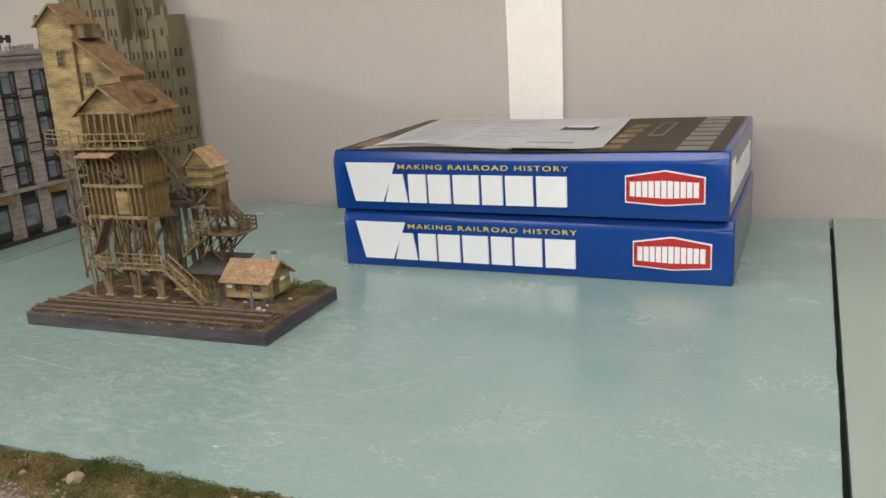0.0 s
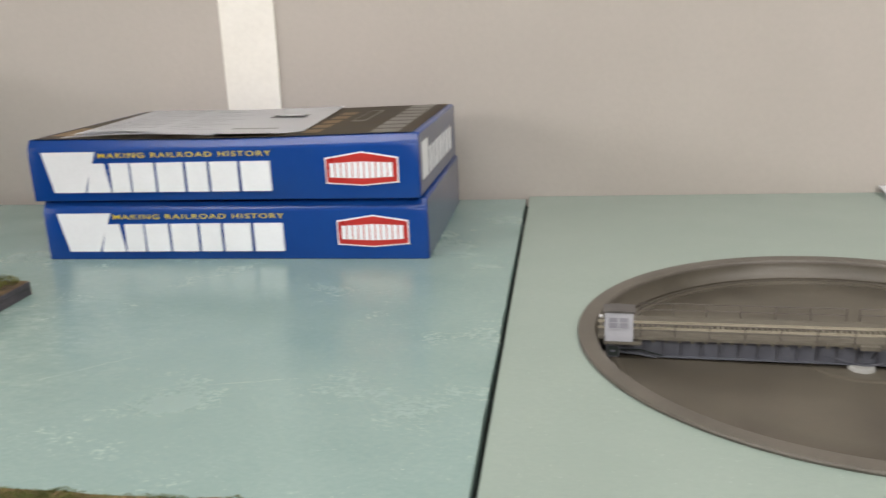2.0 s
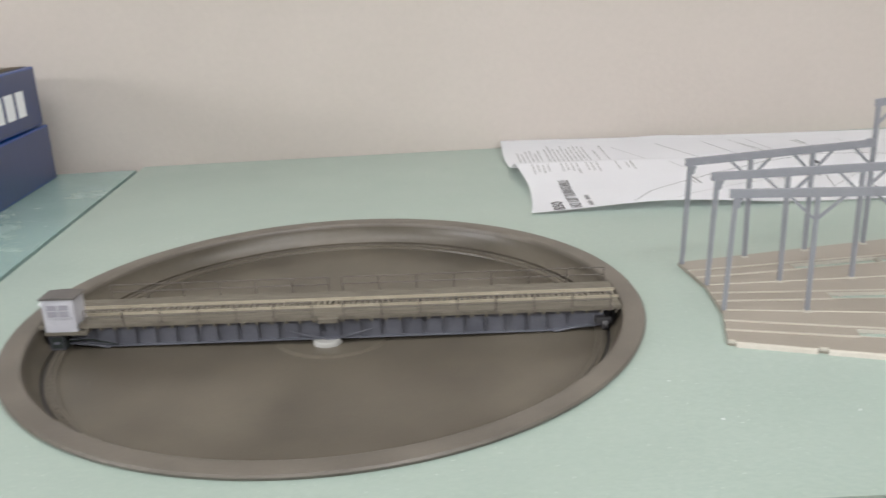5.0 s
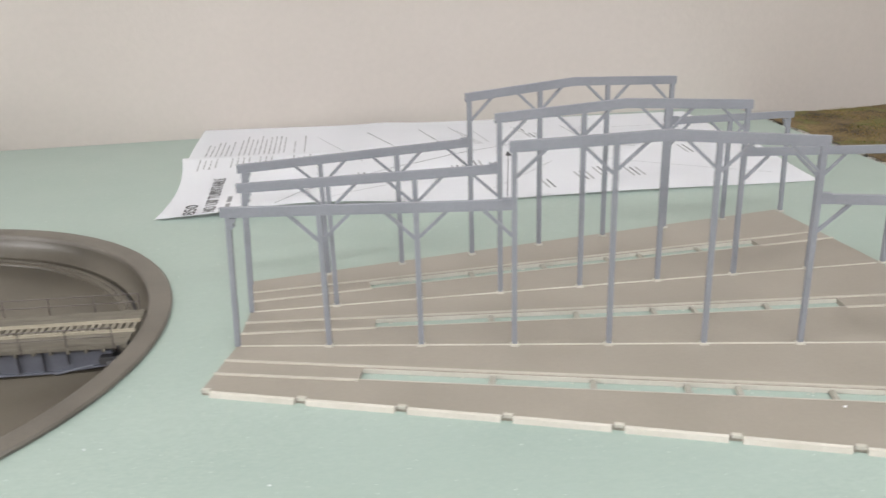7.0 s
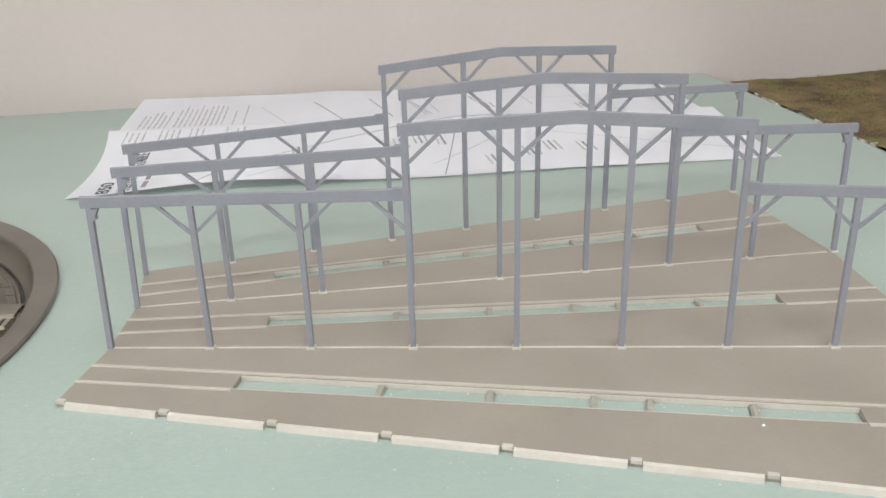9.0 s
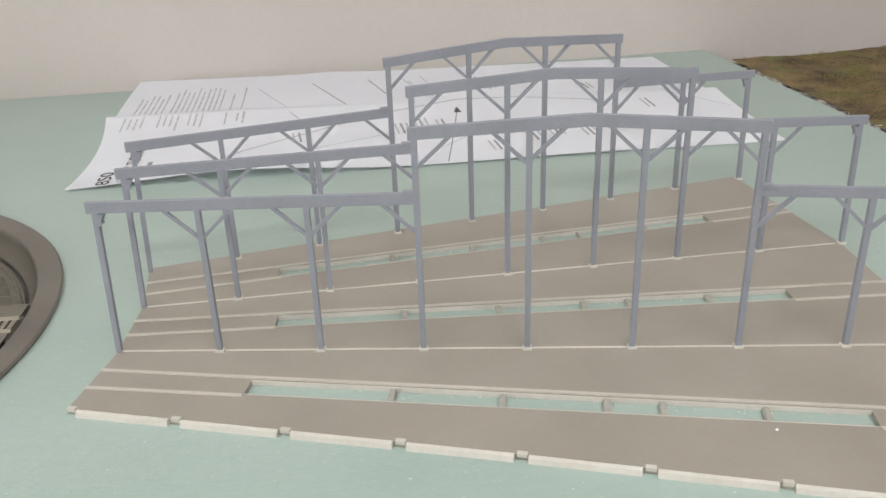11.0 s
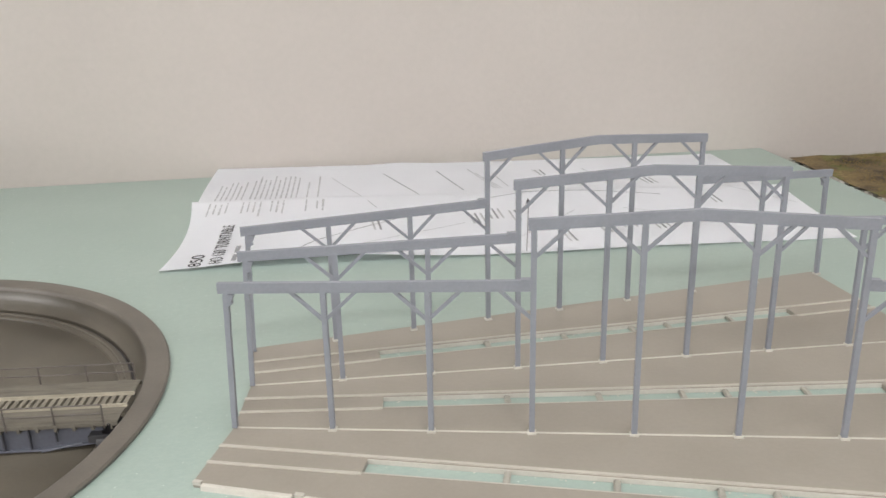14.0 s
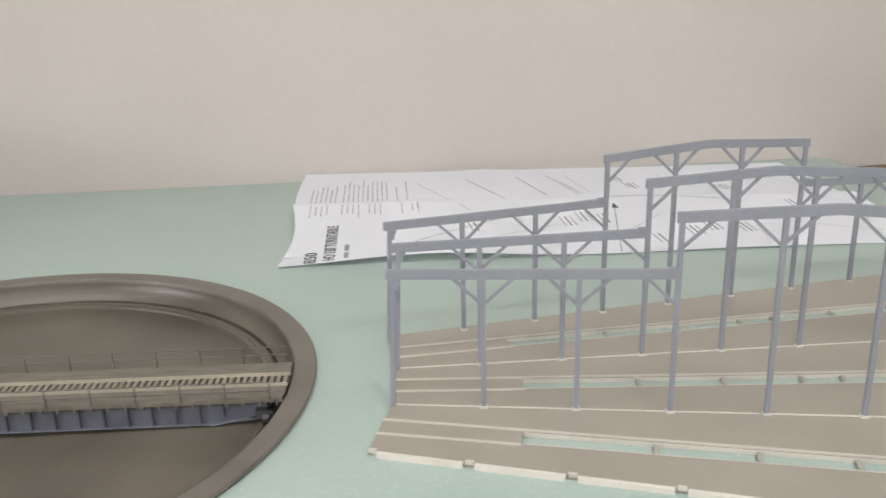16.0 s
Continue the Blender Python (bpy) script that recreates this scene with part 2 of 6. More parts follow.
    figure_blue=mat("blue_paint", (0.06, 0.07, 0.12), (0.16, 0.17, 0.22), 300, 0.7, 0, 900, 0.1),
    plaster=mat("chipped_white_plaster", (0.36, 0.33, 0.28), (0.70, 0.67, 0.61), 90, 0.9, 0.001, 400, 0.2),
    black=mat("black_gap", (0.012, 0.018, 0.016), (0.025, 0.034, 0.030), 50, 0.9, 0, 200, 0.1),
)


def brushed_paint(name, dark, light, streak, streak_amount, rough, glare, clouds, rubbed=None):
    """Brushed, scuffed paint: soft blotches, crossing scratch strokes that are paler and duller, and a few specks.
    rubbed: the centre, inner and outer radius of a patch where short brush dabs show through, and its ground colour."""
    m = bpy.data.materials.new(name)
    m.use_nodes = True
    n, l = m.node_tree.nodes, m.node_tree.links
    b = n["Principled BSDF"]
    co = n.new("ShaderNodeTexCoord")

    def tex(scale, stretch, turn=0.0, detail=4.0, rough_=0.55):
        mp = n.new("ShaderNodeMapping")
        mp.inputs["Scale"].default_value, mp.inputs["Rotation"].default_value = stretch, (0, 0, turn)
        l.new(co.outputs["Object"], mp.inputs["Vector"])
        t = n.new("ShaderNodeTexNoise")
        t.inputs["Scale"].default_value, t.inputs["Detail"].default_value, t.inputs["Roughness"].default_value = scale, detail, rough_
        l.new(mp.outputs[0], t.inputs["Vector"])
        return t.outputs["Fac"]

    def remap(src, lo, hi, to_lo=0.0, to_hi=1.0):
        r = n.new("ShaderNodeMapRange")
        r.inputs["From Min"].default_value, r.inputs["From Max"].default_value = lo, hi
        r.inputs["To Min"].default_value, r.inputs["To Max"].default_value = to_lo, to_hi
        l.new(src, r.inputs["Value"])
        return r.outputs[0]

    def op(kind, a, c):
        o = n.new("ShaderNodeMath")
        o.operation = kind
        for k, v in ((0, a), (1, c)):
            if isinstance(v, float):
                o.inputs[k].default_value = v
            else:
                l.new(v, o.inputs[k])
        return o.outputs[0]

    def mix(fac, a, c):
        x = n.new("ShaderNodeMix")
        x.data_type = "RGBA"
        l.new(fac, x.inputs["Factor"])
        for key, v in (("A", a), ("B", c)):
            if isinstance(v, tuple):
                x.inputs[key].default_value = rgb(*v)
            else:
                l.new(v, x.inputs[key])
        return x.outputs["Result"]

    blotch = tex(7.0, (1, 1, 1))
    worn = remap(tex(4.0, (1, 1.4, 1), 0.4, 3.0), 0.28, 0.70, 0.22, 1.0)
    strokes = op("MAXIMUM", remap(tex(110.0, (0.22, 1.6, 1), 0.12, 6.0, 0.7), 0.52, 0.74), remap(tex(120.0, (1.3, 0.35, 1), -0.6, 6.0, 0.7), 0.54, 0.78))
    cloud = remap(tex(180.0, (0.85, 1.1, 1), 0.3, 8.0, 0.82), 0.40, 0.68)
    fleck = remap(tex(420.0, (0.7, 1.2, 1), 0.1, 4.0, 0.7), 0.50, 0.72)
    haze = remap(tex(11.0, (0.8, 1.3, 1), 0.5, 3.0, 0.5), 0.30, 0.72)
    strokes = op("MAXIMUM", op("MULTIPLY", strokes, 0.22), op("MULTIPLY", op("ADD", op("MULTIPLY", cloud, 0.62), op("MULTIPLY", fleck, 0.38)), clouds))
    strokes = op("ADD", op("MULTIPLY", strokes, worn), op("MULTIPLY", haze, 0.22))
    specks = remap(tex(430.0, (1, 1, 1), 0, 1.0), 0.735, 0.78)
    colour = mix(remap(blotch, 0.3, 0.7), dark, light)
    colour = mix(op("MULTIPLY", strokes, streak_amount), colour, streak)
    if rubbed:
        centre, near, far, under = rubbed
        away = n.new("ShaderNodeVectorMath")
        away.operation = "DISTANCE"
        l.new(co.outputs["Object"], away.inputs[0])
        away.inputs[1].default_value = centre
        edge = op("ADD", away.outputs["Value"], op("MULTIPLY", tex(9.0, (1, 1, 1), 0.2, 3.0), 0.16))
        patch = remap(edge, far, near)
        dabs = remap(tex(120.0, (0.55, 1.15, 1), 0.25, 7.0, 0.78), 0.47, 0.66)
        dabs = op("MAXIMUM", dabs, op("MULTIPLY", remap(tex(190.0, (1.1, 0.7, 1), -0.5, 6.0, 0.75), 0.50, 0.70), 0.9))
        colour = mix(op("MULTIPLY", patch, remap(tex(60.0, (0.7, 1.2, 1), 0.3, 4.0, 0.6), 0.36, 0.62, 0.15, 0.75)), colour, under)
        colour = mix(op("MULTIPLY", op("MULTIPLY", patch, op("MULTIPLY", dabs, remap(tex(24.0, (0.8, 1.2, 1), 0.6, 3.0), 0.36, 0.62, 0.35, 1.0))), 0.52), colour, streak)
    colour = mix(op("MULTIPLY", specks, 0.55), colour, (0.70, 0.76, 0.72))
    l.new(colour, b.inputs["Base Color"])
    gloss = op("ADD", remap(blotch, 0.3, 0.7, rough - 0.05, rough + 0.07), op("MULTIPLY", strokes, glare))
    l.new(gloss, b.inputs["Roughness"])
    fine = tex(170.0, (1, 1, 1), 0.0, 5.0)
    bump = n.new("ShaderNodeBump")
    bump.inputs["Strength"].default_value, bump.inputs["Distance"].default_value = 0.5, 0.0003
    l.new(op("ADD", fine, op("MULTIPLY", strokes, 0.15)), bump.inputs["Height"])
    l.new(bump.outputs[0], b.inputs["Normal"])
    return m


M["panel"] = brushed_paint("pale_green_paint", (0.267, 0.340, 0.300), (0.289, 0.363, 0.322), (0.46, 0.53, 0.482), 0.46, 0.33, 0.06, 1.0)
M["panel_worn"] = brushed_paint("pale_green_paint_scuffed", (0.216, 0.328, 0.308), (0.254, 0.364, 0.340), (0.54, 0.62, 0.59), 0.29, 0.20, 0.10, 1.0, ((-0.62, 0.60, 0), 0.22, 0.44, (0.192, 0.302, 0.283)))


# ---- builders ----
def box(bm, x0, x1, y0, y1, z0, z1):
    v = [bm.verts.new(p) for p in ((x0, y0, z0), (x1, y0, z0), (x1, y1, z0), (x0, y1, z0), (x0, y0, z1), (x1, y0, z1), (x1, y1, z1), (x0, y1, z1))]
    for f in ((3, 2, 1, 0), (4, 5, 6, 7), (0, 1, 5, 4), (1, 2, 6, 5), (2, 3, 7, 6), (3, 0, 4, 7)):
        bm.faces.new([v[i] for i in f])
    return bm


def bar(bm, p, q, w, h=None, up=(0, 0, 1)):
    """A squared timber from p to q, w wide and h deep."""
    h = h or w
    p, q = Vector(p), Vector(q)
    d = (q - p).normalized()
    up = Vector(up) if abs(d.dot(Vector(up))) < 0.98 else Vector((0, 1, 0))
    s = d.cross(up).normalized() * (w / 2)
    u = s.cross(d).normalized() * (h / 2)
    v = [bm.verts.new(e + a * s + b * u) for e in (p, q) for a, b in ((-1, -1), (1, -1), (1, 1), (-1, 1))]
    for f in ((0, 1, 2, 3), (7, 6, 5, 4), (0, 4, 5, 1), (1, 5, 6, 2), (2, 6, 7, 3), (3, 7, 4, 0)):
        bm.faces.new([v[i] for i in f])
    return bm


def prism(bm, pts, z0, z1):
    """A plate with the outline pts (counter-clockwise from above)."""
    a = [bm.verts.new((x, y, z0)) for x, y in pts]
    b = [bm.verts.new((x, y, z1)) for x, y in pts]
    bm.faces.new(a[::-1])
    bm.faces.new(b)
    for i in range(len(pts)):
        j = (i + 1) % len(pts)
        bm.faces.new((a[i], a[j], b[j], b[i]))
    return bm


def wall_prism(bm, pts, y0, y1):
    """A plate that stands upright: outline pts in x and z, from y0 to y1."""
    a = [bm.verts.new((x, y0, z)) for x, z in pts]
    b = [bm.verts.new((x, y1, z)) for x, z in pts]
    bm.faces.new(a)
    bm.faces.new(b[::-1])
    for i in range(len(pts)):
        j = (i + 1) % len(pts)
        bm.faces.new((a[j], a[i], b[i], b[j]))
    return bm


def tube(bm, p, q, r, n=8, r2=None):
    p, q = Vector(p), Vector(q)
    r2 = r if r2 is None else r2
    d = (q - p).normalized()
    s = d.orthogonal().normalized()
    u = d.cross(s)
    rings = [[bm.verts.new(e + k * (math.cos(2 * math.pi * i / n) * s + math.sin(2 * math.pi * i / n) * u)) for i in range(n)] for e, k in ((p, r), (q, r2))]
    for i in range(n):
        j = (i + 1) % n
        bm.faces.new((rings[0][i], rings[0][j], rings[1][j], rings[1][i])).smooth = True
    bm.faces.new(rings[0][::-1])
    bm.faces.new(rings[1])
    return bm


def lathe(bm, profile, n=128, closed=False):
    """Turns the profile of (radius, height) round the z axis."""
    rings = [[bm.verts.new((r * math.cos(2 * math.pi * i / n), r * math.sin(2 * math.pi * i / n), z)) for i in range(n)] for r, z in profile]
    pairs = list(zip(rings, rings[1:])) + ([(rings[-1], rings[0])] if closed else [])
    for a, b in pairs:
        for i in range(n):
            j = (i + 1) % n
            bm.faces.new((a[i], a[j], b[j], b[i])).smooth = True
    return rings


def ring_plate(bm, inner, outer, z0, z1, a0=0.0, a1=360.0, n=96):
    k = n + 1 if a1 - a0 < 360 else n
    cs = [(math.cos(radians(a0 + (a1 - a0) * i / n)), math.sin(radians(a0 + (a1 - a0) * i / n))) for i in range(k)]
    q = [[bm.verts.new((r * c, r * s, z)) for c, s in cs] for r, z in ((inner, z0), (outer, z0), (outer, z1), (inner, z1))]
    for i in range(n):
        j = (i + 1) % k
        for a in range(4):
            b = (a + 1) % 4
            bm.faces.new((q[a][i], q[a][j], q[b][j], q[b][i])).smooth = True
    return bm


def mesh_of(bm, name, material, bevel=0.0, sharp=35):
    flat = []
    if bevel:
        rounded = set(bmesh.ops.bevel(bm, geom=bm.edges[:], offset=bevel, segments=2, affect="EDGES", profile=0.5)["faces"])
        bm.faces.index_update()
        # the bevels are smooth, the faces between them stay flat
        flat = [f.index for f in bm.faces if f not in rounded]
    bmesh.ops.recalc_face_normals(bm, faces=bm.faces[:])
    me = bpy.data.meshes.new(name)
    bm.to_mesh(me)
    bm.free()
    me.set_sharp_from_angle(angle=radians(sharp))
    for i in flat:
        me.polygons[i].use_smooth = False
    me.materials.append(material)
    return me


def part(name, bm, material, parent, label="", bevel=0.0, at=None):
    ob = new(name, mesh_of(bm, name, material, bevel))
    ob.parent = parent
    if at is not None:
        ob.matrix_basis = at
    return tagged(ob, label)


def shared(name, me, parent, at):
    ob = new(name, me)
    ob.parent = parent
    ob.matrix_basis = at
    return ob


def thing(name, label, category, at=None, group=""):
    ob = new(name)
    ob.empty_display_size = 0.02
    if at is not None:
        ob.matrix_basis = at
    return tagged(ob, label, category, group)


def single(name, bm, material, label, category, at=None, group="", bevel=0.0, kind=""):
    ob = new(name, mesh_of(bm, name, material, bevel))
    if at is not None:
        ob.matrix_basis = at
    return tagged(ob, label, category, group, kind)


def lettering(name, text, size, material, parent, at, align="LEFT", squeeze=1.0, label="", space=1.0, wide=0.0, bold=0.0):
    cu = bpy.data.curves.new(name, "FONT")
    cu.body, cu.size, cu.align_x, cu.space_character = text, size, align, space
    cu.extrude, cu.offset = 0.00005, bold
    tmp = bpy.data.objects.new(name, cu)
    scene.collection.objects.link(tmp)
    me = bpy.data.meshes.new_from_object(tmp.evaluated_get(bpy.context.evaluated_depsgraph_get()))
    bpy.data.objects.remove(tmp)
    me.materials.clear()
    me.materials.append(material)
    if wide:
        xs = [v.co.x for v in me.vertices]
        squeeze = wide / (max(xs) - min(xs))
    ob = new(name, me)
    ob.parent = parent
    ob.matrix_basis = at @ Matrix.Diagonal((squeeze, 1, 1, 1))
    return tagged(ob, label)


rnd = random.Random(7)
B = bmesh.new

# ---- the room ----
WALL_Y = 1.268
single("floor", box(B(), -6.2, 3.3, -2.3, WALL_Y + 0.1, -1.06, -1.0), M["concrete"], "grey concrete floor of the layout room", "floor", kind="structure")
single("ceiling", box(B(), -6.2, 3.3, -2.3, WALL_Y + 0.1, 1.45, 1.52), M["ceiling"], "plain white painted ceiling", "ceiling", kind="structure")
single("wall_north", box(B(), -6.2, 3.3, WALL_Y, WALL_Y + 0.1, -1.0, 1.45), M["wall"], "warm grey painted wall behind the layout", "wall", kind="structure")
single("wall_south", box(B(), -6.2, 3.3, -2.3, -2.2, -1.0, 1.45), M["wall"], "warm grey painted wall across the aisle", "wall", kind="structure")
single("wall_west", box(B(), -6.2, -6.1, -2.2, WALL_Y, -1.0, 1.45), M["wall"], "warm grey painted end wall", "wall", kind="structure")
single("wall_east", box(B(), 3.2, 3.3, -2.2, WALL_Y, -1.0, 1.45), M["wall"], "warm grey painted end wall", "wall", kind="structure")
trim_board = B()
ys = [-1.0 + 0.05 * i for i in range(50)]
left = [(-0.4545 + 0.0025 * noise.noise((0.3, z * 9, 1)), z) for z in ys]
right = [(-0.3660 + 0.0025 * noise.noise((5.3, z * 9, 2)), z) for z in ys]
wall_prism(trim_board, left[::-1] + right, WALL_Y - 0.004, WALL_Y)
single("trim", trim_board, M["trim"], "white vertical board on the grey wall", "trim", kind="structure")

# ---- benchwork and its painted panels ----
TABLE_T = 0.02
CX, CY = 0.3263, 0.6784
PIT_R = 0.2285


def front_edge(x):
    """Where the panels end towards the front scenery; the cut of the middle one runs slightly askew."""
    if x < 0.019:
        return 0.3937
    return 0.3992 - 0.0425 * max(0.0, x - 0.40)


def frame_bench(name, x0, x1, y0, y1, top):
    t = thing(name, "plain wooden frame bench that carries the layout", "bench", pose((x0 + x1) / 2, (y0 + y1) / 2, -1.0))
    hx, hy, h = (x1 - x0) / 2, (y1 - y0) / 2, top + 1.0
    for s in (-1, 1):
        part("beam", box(B(), -hx, hx, s * (hy - 0.03) - 0.02, s * (hy - 0.03) + 0.02, h - 0.09, h), M["timber"], t)
        for k in (-1, 1):
            part("leg", box(B(), k * (hx - 0.05) - 0.03, k * (hx - 0.05) + 0.03, s * (hy - 0.08) - 0.03, s * (hy - 0.08) + 0.03, 0, h - 0.09), M["timber"], t)
    return t


frame_bench("bench", 0.03, 1.9, -0.28, 1.25, -TABLE_T)
frame_bench("bench", -2.3, 0.01, -0.28, 1.235, -TABLE_T)

# the panel with the round opening for the pit
x0, x1, y0, y1 = 0.0220 - CX, 1.2735 - CX, 0.3945 - CY, WALL_Y - 0.001 - CY
angles = sorted([2 * math.pi * i / 160 for i in range(160)] + [math.atan2(y, x) % (2 * math.pi) for x in (x0, x1) for y in (y0, y1)])
bm = B()
rings = [[], [], [], []]
for a in angles:
    c, s = math.cos(a), math.sin(a)
    k = min((x1 if c > 0 else x0) / c if abs(c) > 1e-9 else 9, (y1 if s > 0 else y0) / s if abs(s) > 1e-9 else 9)
    for ring, (r, z) in zip(rings, ((PIT_R, -TABLE_T), (k, -TABLE_T), (k, 0), (PIT_R, 0))):
        ring.append(bm.verts.new((r * c, r * s, z)))
for ring in rings[1:3]:
    for v in ring:
        if v.co.y < y0 + 1e-6:
            v.co.y = front_edge(max(0.02, v.co.x + CX)) - CY
        v.co.y = max(v.co.y, front_edge(max(0.02, v.co.x + CX)) - CY)
for i in range(len(angles)):
    j = (i + 1) % len(angles)
    for a in range(4):
        b = (a + 1) % 4
        bm.faces.new((rings[a][i], rings[a][j], rings[b][j], rings[b][i]))
single("table_panel", bm, M["panel"], "pale green painted board with a round pit opening", "table panel", pose(CX, CY, 0), kind="structure")


def rough_panel(name, x0, x1, y0, y1, material, label):
    """A board whose right-hand cut edge wanders a little."""
    bm = B()
    n = 60
    edge = [(x1 + 0.0009 * noise.noise((0.2, 25 * i / n, 3)), y0 + (y1 - y0) * i / n) for i in range(n + 1)]
    prism(bm, [(x0, y1), (x0, y0)] + edge, -TABLE_T, 0)
    return single(name, bm, material, label, "table panel", kind="structure")


rough_panel("table_panel", -1.0960, 0.0166, 0.3937, 1.247, M["panel_worn"], "glossy pale green brushed board with scratches")
rough_panel("table_panel", -2.4, -1.1030, 0.3937, 1.247, M["panel_worn"], "glossy pale green brushed board with scratches")
bm = B()
box(bm, 0.0155, 0.0225, 0.39, 1.25, -TABLE_T - 0.004, -0.012)
box(bm, -1.1040, -1.0950, 0.39, 1.245, -TABLE_T - 0.004, -0.012)
single("joint_strip", bm, M["black"], "dark gap between two table panels", "joint", kind="structure")

# ---- turntable ----
BRIDGE_TURN = -3.9
turntable = thing("turntable", "weathered taupe plastic railway turntable sunk in the panel", "turntable", pose(CX, CY, 0))
bm = B()
lathe(bm, [(0.2275, -0.012), (0.2275, 0.0002), (0.2394, 0.0002), (0.2401, 0.0022), (0.2390, 0.0036), (0.2258, 0.0036), (0.2246, 0.0032), (0.2238, 0.0024), (0.2233, 0.0012), (0.2230, -0.0010)], 160)
part("rim", bm, M["pit_rim"], turntable, "smooth taupe rim of the pit")
bm = B()
lathe(bm, [(0.2230, -0.0005), (0.2222, -0.0040), (0.2204, -0.0080), (0.2178, -0.0116), (0.2156, -0.0140), (0.2150, -0.0146), (0.2149, -0.0192), (0.2126, -0.0192), (0.2124, -0.0158), (0.2120, -0.0155),
           (0.2050, -0.0162), (0.2042, -0.0165), (0.2038, -0.0180), (0.2030, -0.0182), (0.2022, -0.0178),
           (0.16, -0.0188), (0.10, -0.0200), (0.0515, -0.0207), (0.0490, -0.0212), (0.0475, -0.0212), (0.0462, -0.0205), (0.0435, -0.0203), (0.0410, -0.0206), (0.012, -0.0212), (0.0001, -0.0212)], 160)
part("pit", bm, M["pit"], turntable, "dished taupe pit floor and wall")
bm = B()
ring_plate(bm, 0.2082, 0.2090, -0.0162, -0.0146, n=140)
part("ring_rail", bm, M["pit_rim"], turntable, "thin taupe circular rail")
rail_tie = mesh_of(box(B(), -0.0016, 0.0016, -0.0005, 0.0005, -0.0164, -0.0154), "rail_tie", M["pit"])
for i in range(180):
    shared("rail_tie", rail_tie, turntable, pose(0, 0, 0, 0, 0, 2 * i) @ pose(0.2086, 0, 0))
# the groove's shade is drawn as a dark ring
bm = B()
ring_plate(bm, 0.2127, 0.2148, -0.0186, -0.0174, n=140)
part("gutter", bm, M["dark_plastic_and_shade"], turntable, "dark ring standing in for the shade at the pit wall's foot")
bm = B()
lathe(bm, [(0.0110, -0.0216), (0.0108, -0.0182), (0.0102, -0.0174), (0.0090, -0.0171), (0.0001, -0.0171)], 48)
part("pivot", bm, M["white_plastic"], turntable, "white round bearing block", at=pose(-0.0045, -0.0190, 0))

bridge = thing("turntable_bridge", "tan and blue-grey plate girder turntable bridge with handrails", "turntable bridge", pose(CX, CY, 0, 0, 0, BRIDGE_TURN))
HALF = 0.2215
for s in (-1, 1):
    bm = B()
    y = s * 0.0185
    # plate girder with tapered ends
    wall_prism(bm, [(-HALF + 0.012, -0.0125), (-HALF + 0.05, -0.0162), (HALF - 0.05, -0.0162), (HALF - 0.012, -0.0125), (HALF - 0.012, -0.0010), (-HALF + 0.012, -0.0010)], y - 0.0008, y + 0.0008)
    girder = part("girder", bm, M["girder"], bridge, "blue-grey riveted plate girder")
    for zz, w in ((-0.0008, 0.003), (-0.0165, 0.003)):
        bm = B()
        k = HALF - (0.012 if zz > -0.01 else 0.05)
        box(bm, -k, k, y - w, y + w, zz - 0.0005, zz + 0.0005)
        part("flange", bm, M["girder"], girder)
    for zz0, zz1, a, b in ((-0.0165, -0.0127, -HALF + 0.05, -HALF + 0.012), (-0.0165, -0.0127, HALF - 0.05, HALF - 0.012)):
        part("flange", bar(B(), (a, y, zz0), (b, y, zz1), 0.006, 0.001), M["girder"], girder)
    stiff = mesh_of(box(B(), -0.0004, 0.0004, -0.0012, 0.0012, -0.0159, -0.0012), "stiffener", M["rib_plastic"])
    for i in range(24):
        x = (i - 11.5) * 0.0158
        short = abs(x) > HALF - 0.045
        ob = shared("stiffener", stiff, girder, pose(x, y + s * 0.0016, 0) @ Matrix.Diagonal((1, 1, 0.72 if short else 1, 1)))
# deck boards at both sides of the track
for s, w0, w1 in ((1, 0.0094, 0.0268), (-1, 0.0094, 0.0262)):
    for i in range(2):
        a, b = w0 + (w1 - w0) * i / 2, w0 + (w1 - w0) * (i + 1) / 2 - 0.0003
        bm = B()
        box(bm, -HALF, HALF, min(s * a, s * b), max(s * a, s * b), 0.0034, 0.0040)
        part("deck_board", bm, M["deck"], bridge)
    bm = B()
    box(bm, -HALF, HALF, s * w1 - 0.0006, s * w1 + 0.0006, 0.0010, 0.0036)
    part("deck_edge", bm, M["deck"], bridge)
    # the overhang's shade on the girder is put in as a dark plate
    bm = B()
    box(bm, -HALF + 0.004, HALF - 0.004, s * 0.0225 - 0.0005, s * 0.0225 + 0.0005, -0.0002, 0.0032)
    part("under_deck", bm, M["dark_plastic_and_shade"], bridge, "dark plate standing in for shade under the deck")
    outrig = mesh_of(box(B(), -0.0009, 0.0009, min(s * 0.017, s * (w1 + 0.001)), max(s * 0.017, s * (w1 + 0.0008)), -0.0010, 0.0033), "outrigger", M["deck"])
    for i in range(41):
        shared("outrigger", outrig, bridge, pose(-HALF + 0.004 + i * (2 * HALF - 0.008) / 40, 0, 0))
tie = mesh_of(box(B(), -0.00135, 0.00135, -0.0112, 0.0112, -0.0018, 0.0036), "tie", M["tie"])
ties = 96
for i in range(ties):
    shared("tie", tie, bridge, pose(-HALF + 0.002 + i * (2 * HALF - 0.004) / (ties - 1), 0, 0))
bm = B()
box(bm, -HALF + 0.002, HALF - 0.002, -0.0110, 0.0110, -0.0020, -0.0006)
part("track_bed", bm, M["dark_plastic_and_shade"], bridge, "dark gap under the ties")
for s in (-1, 1):
    bm = B()
    y = s * 0.0078
    box(bm, -HALF - 0.001, HALF + 0.001, y - 0.0004, y + 0.0004, 0.0040, 0.0056)
